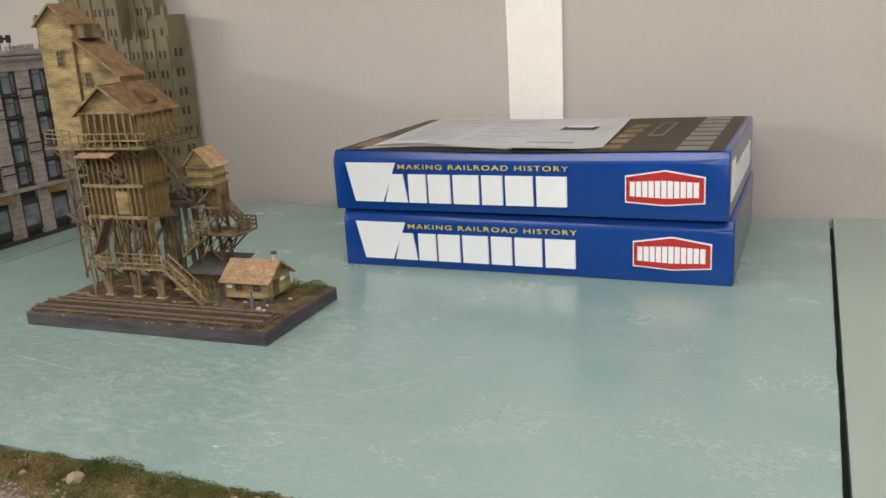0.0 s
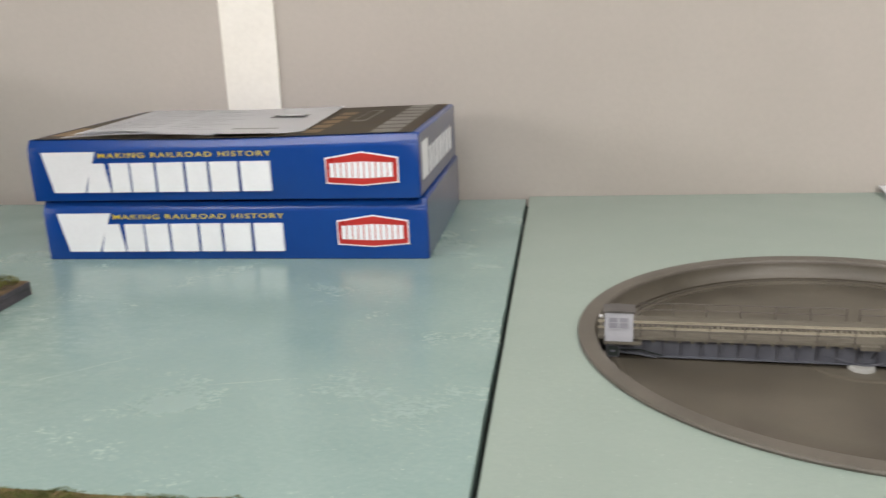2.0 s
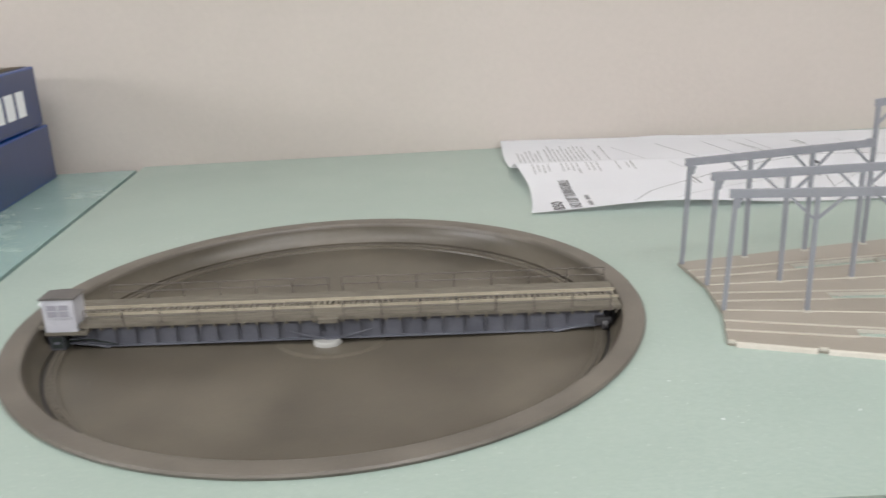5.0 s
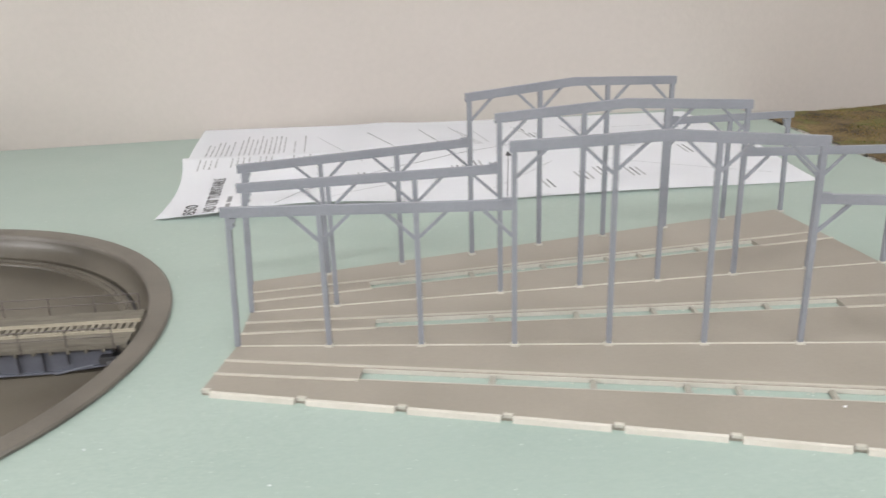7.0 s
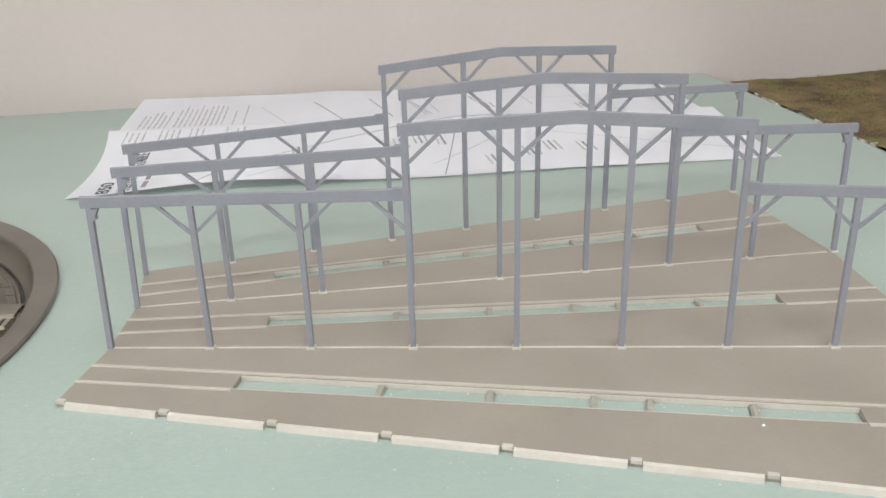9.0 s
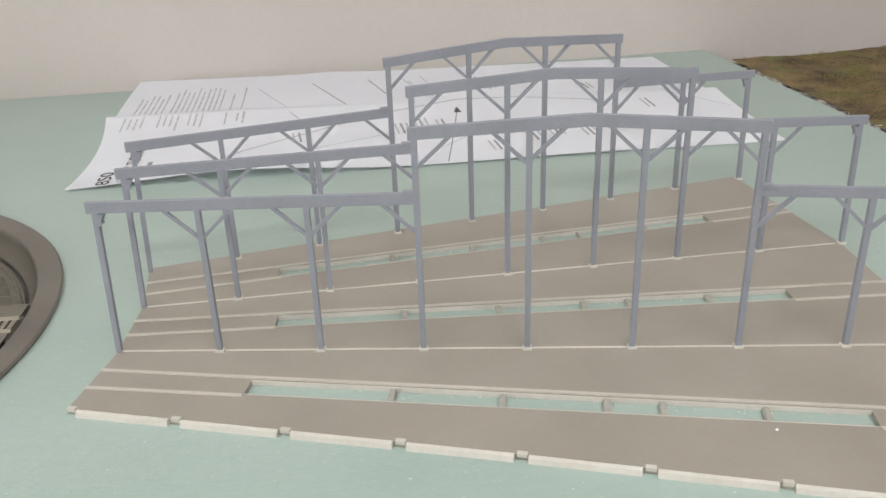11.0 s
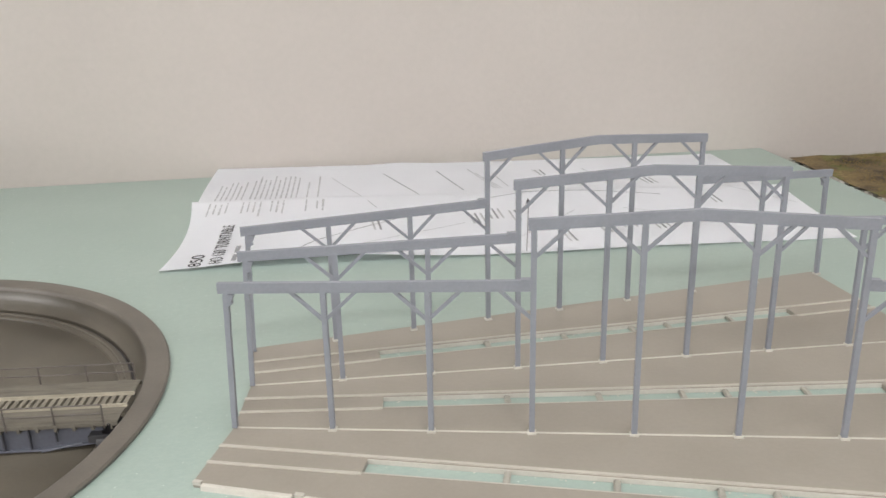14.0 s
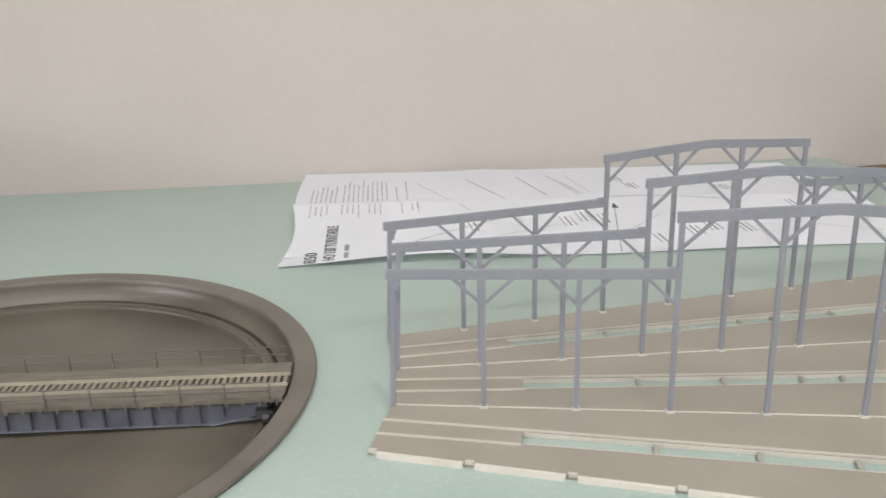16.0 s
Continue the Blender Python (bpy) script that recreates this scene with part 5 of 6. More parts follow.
part("dark_gap", box(B(), TX0 + 0.004, TX1 - 0.0012, TY0 + 0.0002, TY0 + 0.004, ZT + 0.0062, ZE - 0.002), M["timber"], tower, "dark boards behind the studs")
part("eave_board", box(B(), TX0 + 0.002, TX1 - 0.002, TY0 - 0.0022, TY0 + 0.0008, ZE - 0.0020, ZE), M["lath"], tower)
stud = mesh_of(box(B(), -0.0012, 0.0012, -0.0015, 0.0015, ZT + 0.004, ZE - 0.001), "stud", M["plank"])
for i in range(8):
    shared("stud", stud, tower, pose(TX0 + 0.005 + i * 0.0100, TY0 - 0.0006, 0))
for i in range(7):
    shared("stud", stud, tower, pose(TX1 - 0.0004, TY0 + 0.004 + i * 0.0098, 0, 0, 0, 90))
hatch = part("roof_hatch", box(B(), 0, 0.022, 0, 0.016, 0, 0.0035), M["timber"], tower, "small dark raised roof hatch", at=pose(0.1150, 0.0960, 0.2325, 0, 35.8, 0))
for k in range(4):
    part("hatch_bar", box(B(), 0.001, 0.021, 0.001 + k * 0.0045, 0.002 + k * 0.0045, 0.0035, 0.0048), M["shingle"], hatch)
# hoist shaft
SX0, SX1, SY0, SY1 = -0.0290, 0.0210, 0.1180, 0.1500
gable_house(tower, SX0, SX1, SY0, SY1, 0.166, 0.3125, 0.3330, M["plank_wall"], M["shingle"], 0.004, roof_label="red-brown shingled roof")
for x in (SX0 + 0.006, SX1 - 0.003):
    for y in (SY0 + 0.003, SY1 - 0.003):
        part("shaft_post", bar(B(), (x, y, 0.0), (x, y, 0.167), 0.0024), M["timber"], tower, "slim post of the open hoist frame")
    for k in range(4):
        part("shaft_brace", bar(B(), (x, SY0 + 0.003, 0.006 + 0.040 * k), (x, SY1 - 0.003, 0.044 + 0.040 * k), 0.0015), M["timber"], tower)
for k in range(4):
    part("shaft_brace", bar(B(), (SX0 + 0.006, SY0 + 0.003, 0.006 + 0.040 * k), (SX1 - 0.003, SY0 + 0.003, 0.044 + 0.040 * k), 0.0015), M["lath"], tower)
sash_window(tower, -0.0010, SY0 - 0.0006, 0.2630, 0.0090, 0.0180)
part("vent_box", box(B(), SX1 - 0.006, SX1 + 0.015, SY0 + 0.004, SY1, 0.294, 0.3090), M["timber"], tower, "dark boxed vent at the shaft head")
# sloping chute house from the shaft down to the cabin
bm = B()
wall_prism(bm, [(SX1, 0.2180), (0.0815, 0.2180), (0.0815, 0.2478), (SX1, 0.2935)], SY0 + 0.002, SY1)
chute = part("chute_house", bm, M["plank_wall"], tower, "pale boarded sloping chute house")
bm = B()
wall_prism(bm, [(SX1 - 0.001, 0.2940), (0.0845, 0.2468), (0.0845, 0.2492), (SX1 - 0.001, 0.2965)], SY0 - 0.003, SY1 + 0.008)
part("chute_roof", bm, M["shingle"], tower, "red-brown shingled sloping roof")
part("barge_board", bar(B(), (SX1, SY0 - 0.0036, 0.2948), (0.0845, SY0 - 0.0036, 0.2478), 0.0009, 0.0022), M["lath"], tower, "pale edge board")
part("end_board", box(B(), 0.0817, 0.0832, SY0 - 0.001, SY1 + 0.006, 0.2240, 0.2466), M["timber"], tower, "upright board at the chute roof's foot")
part("ridge_board", bar(B(), ((TX0 + TX1) / 2, TY0 - 0.005, ZR + 0.0022), ((TX0 + TX1) / 2, SY0 - 0.004, ZR + 0.0022), 0.0016, 0.0010), M["shingle"], tower)
sash_window(tower, 0.0345, SY0 + 0.0014, 0.2385, 0.0090, 0.0160)
part("corner_board", box(B(), SX1 - 0.001, SX1 + 0.001, SY0 - 0.0012, SY0 + 0.002, 0.22, 0.294), M["timber"], tower)
# balcony round the cabin
BZ = ZT - 0.001


def model_fence(parent, p, q, n, h, material, w=0.0012, rails=3):
    p, q = Vector(p), Vector(q)
    for k in range(rails):
        z = Vector((0, 0, h * (k + 1) / rails))
        part("rail", bar(B(), p + z, q + z, w, w), material, parent)
    for i in range(n + 1):
        c = p + (q - p) * i / n
        part("post", bar(B(), c - Vector((0, 0, 0.001)), c + Vector((0, 0, h)), w * 1.1), material, parent)


FY = TY0 - 0.012
part("balcony_floor", box(B(), TX0 - 0.044, TX1 + 0.0140, FY, TY0 - 0.002, BZ - 0.002, BZ), M["lath"], tower, "pale boarded balcony")
part("balcony_floor", box(B(), TX0 - 0.044, TX0 - 0.001, TY0 - 0.0018, TY0 + 0.03, BZ - 0.002, BZ), M["lath"], tower)
part("balcony_floor", box(B(), TX1 + 0.0142, TX1 + 0.020, FY, TY1 + 0.012, BZ - 0.002, BZ), M["timber"], tower)
model_fence(tower, (TX0 - 0.004, FY, BZ), (TX1 + 0.019, FY, BZ), 9, 0.0155, M["lath"], rails=2)
model_fence(tower, (TX0 - 0.044, FY + 0.004, BZ + 0.006), (TX0 - 0.004, FY, BZ + 0.004), 3, 0.0150, M["lath"])
model_fence(tower, (TX1 + 0.019, FY, BZ), (TX1 + 0.019, TY1 + 0.012, BZ), 6, 0.0140, M["timber"], rails=2)
for i in range(9):
    x = TX0 + 0.003 + i * 0.0105
    part("bracket", bar(B(), (x, FY + 0.001, BZ - 0.002), (x, TY0 - 0.001, BZ - 0.013), 0.0013), M["timber"], tower)
part("bracket", bar(B(), (TX0 - 0.036, FY + 0.004, BZ - 0.002), (TX0 - 0.004, FY + 0.004, BZ - 0.026), 0.0016), M["lath"], tower)
part("bracket", bar(B(), (TX0 - 0.006, FY + 0.004, BZ - 0.004), (TX0 - 0.006, FY + 0.004, 0.090), 0.0016), M["lath"], tower)
# ladder frame on the side of the bunker
for k in range(9):
    z = 0.068 + k * 0.0125
    part("strut", bar(B(), (TX0 - 0.016, TY0 + 0.004, z), (TX0 - 0.001, TY0 + 0.004, z + (0.004 if k % 2 else 0)), 0.0014), M["lath"], tower)
for x in (TX0 - 0.016, TX0 - 0.006):
    part("stile", bar(B(), (x, TY0 + 0.004, 0.004), (x - 0.003, TY0 + 0.004, BZ), 0.0014), M["timber"], tower)
# small canopy and loading gear at the front
part("canopy", box(B(), 0, 0.048, 0, 0.017, 0, 0.0012), M["shingle_tan"], tower, "small tan canopy board", at=pose(TX0 + 0.004, TY0 - 0.020, 0.1660, 16, 0, 0))
for x in (TX0 + 0.006, TX0 + 0.050):
    part("bracket", bar(B(), (x, TY0 - 0.018, 0.1665), (x, TY0 - 0.002, 0.1520), 0.0011), M["lath"], tower)
part("gate_gear", bar(B(), (TX0 + 0.024, TY0 - 0.006, 0.1500), (TX0 + 0.060, TY0 - 0.006, 0.1380), 0.0032), M["rust"], tower, "dark iron gate gear")
part("gate_wheel", tube(B(), (TX0 + 0.052, TY0 - 0.008, 0.1480), (TX0 + 0.052, TY0 - 0.005, 0.1480), 0.0050, 18), M["rust"], tower)
part("gate_wheel", tube(B(), (TX0 + 0.034, TY0 - 0.008, 0.1380), (TX0 + 0.034, TY0 - 0.005, 0.1380), 0.0042, 18), M["rust"], tower)
part("door", box(B(), TX0 + 0.040, TX0 + 0.056, TY0 - 0.0040, TY0 - 0.0022, 0.100, 0.126), M["plank_wall"], tower, "pale plank gate")
bm = B()
wall_prism(bm, [(0, 0), (0.022, 0.040), (0.0245, 0.039), (0.0025, -0.001)], 0, 0.014)
part("loading_chute", bm, M["rust"], tower, "dark brown swing chute", at=pose(TX0 + 0.020, TY0 - 0.032, 0.0600))
part("loading_chute", bar(B(), (TX0 - 0.030, TY0 - 0.010, 0.1010), (TX0 + 0.008, TY0 - 0.014, 0.0840), 0.0030), M["rust"], tower, "dark counterweight arm")
part("loading_chute", bar(B(), (TX0 + 0.056, TY0 - 0.012, 0.0900), (TX0 + 0.082, TY0 - 0.012, 0.0820), 0.0024), M["rust"], tower)
part("chain", tube(B(), (TX0 + 0.047, TY0 - 0.012, 0.150), (TX0 + 0.046, TY0 - 0.014, 0.094), 0.0005, 6), M["lath"], tower, "pale cord")
part("chain", tube(B(), (TX0 + 0.012, TY0 - 0.016, 0.166), (TX0 + 0.011, TY0 - 0.018, 0.098), 0.0004, 6), M["lath"], tower)
for i in range(6):
    x = TX0 + 0.030 + i * 0.010
    part("hopper_leg", bar(B(), (x, TY0 - 0.003, ZB), (x + (i % 2 - 0.5) * 0.016, TY0 - 0.001, 0.044), 0.0022), M["timber"], tower)
# lower gallery with rail and stair
GZ = 0.0400
GY = TY0 - 0.013
part("gallery_floor", box(B(), TX0 - 0.006, TX1 + 0.017, GY, TY0 - 0.001, GZ - 0.0022, GZ), M["lath"], tower, "pale boarded gallery")
model_fence(tower, (TX0 - 0.006, GY, GZ), (TX1 + 0.017, GY, GZ), 8, 0.0165, M["lath"], rails=3)
for i in range(5):
    x = TX0 + 0.002 + i * 0.023
    part("bracket", bar(B(), (x, GY + 0.001, GZ - 0.002), (x, TY0 + 0.001, GZ - 0.014), 0.0013), M["timber"], tower)
part("post", bar(B(), (TX0 - 0.005, GY + 0.001, 0.0), (TX0 - 0.008, GY + 0.001, ZB), 0.0014), M["lath"], tower)


def model_stair(parent, p, q, width, n, material, rail_h=0.0155):
    """Straight stair from the upper place p to the lower place q, treads across y."""
    p, q = Vector(p), Vector(q)
    for s in (0, width):
        o = Vector((0, s, 0))
        part("stringer", bar(B(), p + o, q + o, 0.0012, 0.0034), material, parent)
        up = Vector((0, 0, rail_h))
        part("rail", bar(B(), p + o + up, q + o + up, 0.0011), material, parent)
        part("rail", bar(B(), p + o + up * 0.55, q + o + up * 0.55, 0.0009), material, parent)
        for k in (0.02, 0.33, 0.66, 0.98):
            c = p + (q - p) * k + o
            part("post", bar(B(), c, c + up, 0.0012), material, parent)
    for i in range(n):
        c = p + (q - p) * ((i + 0.5) / n)
        part("tread", box(B(), c.x - 0.0017, c.x + 0.0017, c.y, c.y + width, c.z - 0.0004, c.z + 0.0004), material, parent)


model_stair(tower, (TX1 + 0.017, GY, GZ), (TX1 + 0.065, GY, 0.0005), 0.0105, 12, M["lath"])
# grey trestle behind with its drum
part("trestle_deck", box(B(), 0.1040, 0.1540, 0.124, 0.146, 0.094, 0.099), M["timber_grey"], tower, "dark grey trestle deck")
for x, dx in ((0.107, -0.006), (0.116, 0.006), (0.128, -0.002), (0.138, 0.006), (0.151, 0.002)):
    for y in (0.127, 0.144) if x in (0.107, 0.138) else (0.127,):
        part("trestle_leg", bar(B(), (x + dx, y, 0.0), (x, y, 0.095), 0.0042), M["timber_grey"], tower)
part("drum", tube(B(), (0.124, 0.122, 0.108), (0.150, 0.124, 0.108), 0.0048, 16), M["rust"], tower, "rusty hoist drum")
part("drum", tube(B(), (0.143, 0.108, 0.120), (0.156, 0.114, 0.120), 0.0038, 14), M["rust"], tower)
q = random.Random(17)
for k in range(11):
    x, y, z = TX1 + 0.004 + q.uniform(0, 0.018), q.uniform(0.085, 0.125), q.uniform(0.100, 0.150)
    part("link_arm", bar(B(), (x, y, z), (x + q.uniform(-0.010, 0.012), y + q.uniform(-0.004, 0.008), z - q.uniform(0.004, 0.022)), 0.0016), M["rust" if k % 2 else "timber_grey"], tower)
model_stair(tower, (0.158, 0.100, 0.1350), (0.146, 0.084, 0.1720), 0.007, 9, M["timber"], 0.011)
model_stair(tower, (0.176, 0.098, 0.062), (0.150, 0.098, 0.042), 0.009, 8, M["lath"], 0.012)

sand = thing("sand_tower", "small weathered wooden tower with a shingled cabin and side platform", "model tower", DIO @ pose(0, 0, SOIL))
HX0, HX1, HY0, HY1 = 0.1600, 0.1930, 0.1130, 0.1400
gable_house(sand, HX0, HX1, HY0, HY1, 0.1230, 0.1470, 0.1640, M["plank_wall"], M["shingle_tan"], 0.004, roof_label="tan shingled roof")
for z in (0.1235, 0.1330, 0.1440):
    part("waler", box(B(), HX0 - 0.003, HX1 + 0.003, HY0 - 0.0022, HY0 - 0.0004, z - 0.0009, z + 0.0009), M["lath"], sand)
    part("waler", box(B(), HX1 + 0.0004, HX1 + 0.0020, HY0 - 0.003, HY1 + 0.003, z - 0.0009, z + 0.0009), M["timber"], sand)
for x in (HX0 + 0.004, HX1 - 0.004):
    for y in (HY0 + 0.004, HY1 - 0.004):
        part("leg", bar(B(), (x + (0.003 if x > 0.17 else -0.003), y, 0.0), (x, y, 0.1235), 0.0030), M["timber"], sand)
for z0, z1 in ((0.036, 0.064), (0.070, 0.096), (0.098, 0.121)):
    for y in (HY0 + 0.002, HY1 - 0.002):
        part("cross_brace", bar(B(), (HX0 + 0.003, y, z0), (HX1 - 0.003, y, z1), 0.0014), M["lath"], sand)
        part("cross_brace", bar(B(), (HX1 - 0.003, y, z0), (HX0 + 0.003, y, z1), 0.0014), M["timber"], sand)
    for x in (HX0 + 0.002, HX1 - 0.002):
        part("cross_brace", bar(B(), (x, HY0 + 0.003, z0), (x, HY1 - 0.003, z1), 0.0014), M["timber"], sand)
for z in (0.066, 0.097, 0.121):
    part("girt", box(B(), HX0 - 0.002, HX1 + 0.002, HY0, HY0 + 0.003, z - 0.001, z + 0.001), M["lath"], sand)
part("bin", box(B(), HX1 - 0.012, HX1 + 0.003, HY0 + 0.005, HY1 - 0.002, 0.085, 0.122), M["timber"], sand, "boxed sand bin")
PZ = 0.0680
part("platform", box(B(), HX0 - 0.002, HX1 + 0.032, HY0 - 0.009, HY1 + 0.004, PZ - 0.0016, PZ), M["timber"], sand, "brown side platform")
model_fence(sand, (HX0 - 0.002, HY0 - 0.008, PZ), (HX0 + 0.026, HY0 - 0.008, PZ), 3, 0.0150, M["lath"])
model_fence(sand, (HX1 + 0.031, HY0 - 0.008, PZ), (HX1 + 0.031, HY1 + 0.004, PZ), 3, 0.0145, M["timber"])
model_fence(sand, (HX1 + 0.006, HY1 + 0.004, PZ), (HX1 + 0.031, HY1 + 0.004, PZ), 2, 0.0145, M["timber"])
model_stair(sand, (HX1 + 0.004, HY0 + 0.014, 0.092), (HX1 + 0.026, HY0 + 0.014, PZ + 0.001), 0.008, 7, M["timber"], 0.011)
for x in (HX1 + 0.012, HX1 + 0.026):
    part("bracket", bar(B(), (x, HY0 + 0.002, PZ - 0.001), (HX1 - 0.002, HY0 + 0.002, PZ - 0.026), 0.0016), M["timber"], sand)
    part("bracket", bar(B(), (x, HY1 - 0.002, PZ - 0.001), (HX1 - 0.002, HY1 - 0.002, PZ - 0.026), 0.0016), M["timber"], sand)

shed = thing("low_shed", "low plank shed with a dark grey felt roof", "model shed", DIO @ pose(0, 0, SOIL))
part("wall", box(B(), 0.1500, 0.2110, 0.1000, 0.1460, -0.001, 0.0215), M["timber"], shed, "weathered plank wall")
bm = B()
v = [bm.verts.new(p) for p in ((0.1470, 0.0960, 0.0215), (0.2125, 0.0960, 0.0215), (0.2125, 0.1490, 0.0330), (0.1470, 0.1490, 0.0330), (0.1470, 0.0960, 0.0232), (0.2125, 0.0960, 0.0232), (0.2125, 0.1490, 0.0347), (0.1470, 0.1490, 0.0347))]
for f in ((3, 2, 1, 0), (4, 5, 6, 7), (0, 1, 5, 4), (1, 2, 6, 5), (2, 3, 7, 6), (3, 0, 4, 7)):
    bm.faces.new([v[i] for i in f])
part("roof", bm, M["felt"], shed, "dark grey felt roof")
batten2 = mesh_of(box(B(), -0.0007, 0.0007, -0.0010, 0.0004, 0, 0.0212), "batten", M["plank"])
for i in range(9):
    shared("batten", batten2, shed, pose(0.153 + i * 0.0068, 0.0998, 0))

office = thing("yard_office", "small plank yard office with tan shingled roof and chimney", "model house", DIO @ pose(0, 0, SOIL))
OX0, OX1, OY0, OY1 = 0.2180, 0.2740, 0.0780, 0.1240
gable_house(office, OX0, OX1, OY0, OY1, 0.0040, 0.0245, 0.0410, M["plank_wall"], M["shingle_tan"], 0.0045, along="x", roof_label="tan shingled roof")
for x in (OX0 + 0.003, OX0 + 0.027, OX1 - 0.003):
    for y in (OY0 + 0.003, OY1 - 0.003):
        part("pier", box(B(), x - 0.002, x + 0.002, y - 0.002, y + 0.002, -0.002, 0.0040), M["timber"], office)
sash_window(office, OX0 + 0.0190, OY0 - 0.0005, 0.0125, 0.0085, 0.0075, 3, 2)
sash_window(office, OX0 + 0.0420, OY0 - 0.0005, 0.0125, 0.0085, 0.0075, 3, 2)
part("notice", box(B(), OX0 + 0.003, OX0 + 0.010, OY0 - 0.0010, OY0, 0.0150, 0.0185), M["print_white"], office, "small white notice")
part("notice", box(B(), OX1, OX1 + 0.0008, OY0 + 0.026, OY0 + 0.034, 0.0180, 0.0215), M["print_white"], office, "small white notice")
part("door", box(B(), OX1, OX1 + 0.0010, OY0 + 0.010, OY0 + 0.021, 0.0050, 0.0220), M["timber"], office, "brown plank door")
part("chimney", tube(B(), (OX1 - 0.008, OY0 + 0.031, 0.034), (OX1 - 0.008, OY0 + 0.031, 0.0475), 0.0026, 14), M["plaster"], office, "pale round chimney")
part("chimney_cap", tube(B(), (OX1 - 0.008, OY0 + 0.031, 0.0475), (OX1 - 0.008, OY0 + 0.031, 0.0500), 0.0034, 14), M["felt"], office)
for i in range(7):
    part("shingle_course", bar(B(), (OX0 - 0.0045, OY0 - 0.004 + i * 0.0039, 0.0232 + i * 0.0028), (OX1 + 0.0045, OY0 - 0.004 + i * 0.0039, 0.0232 + i * 0.0028), 0.0040, 0.0008, up=(0, -0.6, 0.8)), M["shingle_tan"], office)


def barrel(x, y, s=1.0):
    bm = B()
    lathe(bm, [(0.0001, 0), (0.0026 * s, 0), (0.0031 * s, 0.0028 * s), (0.0031 * s, 0.0048 * s), (0.0026 * s, 0.0076 * s), (0.0001, 0.0076 * s)], 16)
    single("barrel", bm, M["timber_grey"], "small dark wooden model barrel on the diorama", "barrel", DIO @ pose(x, y, SOIL - 0.0004), "model barrels")


for x, y, s in ((0.2015, 0.0900, 1.1), (0.2085, 0.0895, 1.0), (0.1960, 0.0925, 1.0), (0.2780, 0.0760, 1.1), (0.2725, 0.0735, 1.0)):
    barrel(x, y, s)
figurine = B()
lathe(figurine, [(0.0001, 0), (0.0026, 0.0), (0.0029, 0.0040), (0.0024, 0.0085), (0.0028, 0.0125), (0.0020, 0.0160), (0.0010, 0.0170), (0.0016, 0.0186), (0.0015, 0.0205), (0.0001, 0.0215)], 14)
single("figurine", figurine, M["figure_blue"], "tiny plain blue painted figurine standing by the yard office", "figurine", DIO @ pose(0.2640, 0.0600, SOIL - 0.0005) @ Matrix.Scale(0.85, 4))
for x, y, s in ((0.2740, 0.0560, 0.0030), (0.2830, 0.0520, 0.0024)):
    ob = shared("pale_stone", ROCKS[0].copy(), None, DIO @ pose(x, y, SOIL + s * 0.4) @ Matrix.Scale(s, 4))
    ob.data.materials[0] = M["plaster"]
    tagged(ob, "small pale lump lying on the diorama soil", "stone", "pale lumps")

# ---- stone front at the end of the table ----
front = thing("office_block_front", "grey stone model office block front with dark windows", "model building", pose(-1.180, 0.80, 0.0, 0, 0, 90))
# own axes: x along the front (to the back wall), y into the block, z up
# the fifth bay is unseen, added to shade the back wall from the west
FW, FH = 0.322, 0.300
BAYS = [0.0190 + 0.0600 * i for i in range(5)]
WINW = 0.0350
ROWS_Z = [(0.0905, 0.1175), (0.1255, 0.1525), (0.1640, 0.1910), (0.2000, 0.2265), (0.2350, 0.2680)]
bm = B()
edges_x = [0.0]
for b in BAYS:
    edges_x += [b, b + WINW]
edges_x.append(FW)
bm.free()
for a, b in zip(edges_x[::2], edges_x[1::2]):
    part("pier", box(B(), a, b, 0, 0.03, 0.0, FH), M["facade"], front, "grey stone pier")
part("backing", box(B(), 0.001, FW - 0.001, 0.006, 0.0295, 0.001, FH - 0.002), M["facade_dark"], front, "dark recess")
part("side_wall", box(B(), FW, FW + 0.004, 0.0, 0.12, 0.0, FH), M["facade"], front)
part("parapet", box(B(), -0.002, FW + 0.004, -0.0015, 0.12, 0.2690, FH), M["facade"], front, "grey stone parapet")
part("cornice", box(B(), -0.004, FW + 0.006, -0.0070, 0.12, 0.2930, 0.2985), M["facade"], front, "projecting cornice")
part("cornice", box(B(), -0.004, FW + 0.006, -0.0050, 0.0, 0.2870, 0.2905), M["facade"], front)
part("cornice", box(B(), -0.004, FW + 0.006, -0.0060, 0.004, 0.0790, 0.0845), M["facade"], front)
dentil = mesh_of(box(B(), -0.0014, 0.0014, -0.0065, 0.0, 0.2838, 0.2868), "dentil", M["facade"])
for i in range(54):
    shared("dentil", dentil, front, pose(0.003 + i * 0.006, 0, 0))
course = mesh_of(box(B(), -0.0125, 0.0125, -0.0016, 0.004, -0.0009, 0.0009), "course", M["facade_dark"])
for i, (a, b) in enumerate(zip(edges_x[::2], edges_x[1::2])):
    for z in [0.095 + 0.0145 * k for k in range(12)]:
        if (i + int(z * 1000)) % 3:
            continue
        ob = shared("course", course, front, pose((a + b) / 2, 0, z) @ Matrix.Diagonal(((b - a) / 0.0252, 1, 1, 1)))
for b in BAYS:
    for z0, z1 in ROWS_Z:
        w = part("window", box(B(), b, b + WINW, 0.0030, 0.0058, z0 - 0.0040, z1 + 0.0040), M["facade_dark"], front, "dark framed window")
        part("pane", box(B(), b + 0.0080, b + 0.0225, 0.0018, 0.0032, z0, z1 - 0.008), M["pane"], w, "blue-grey pane")
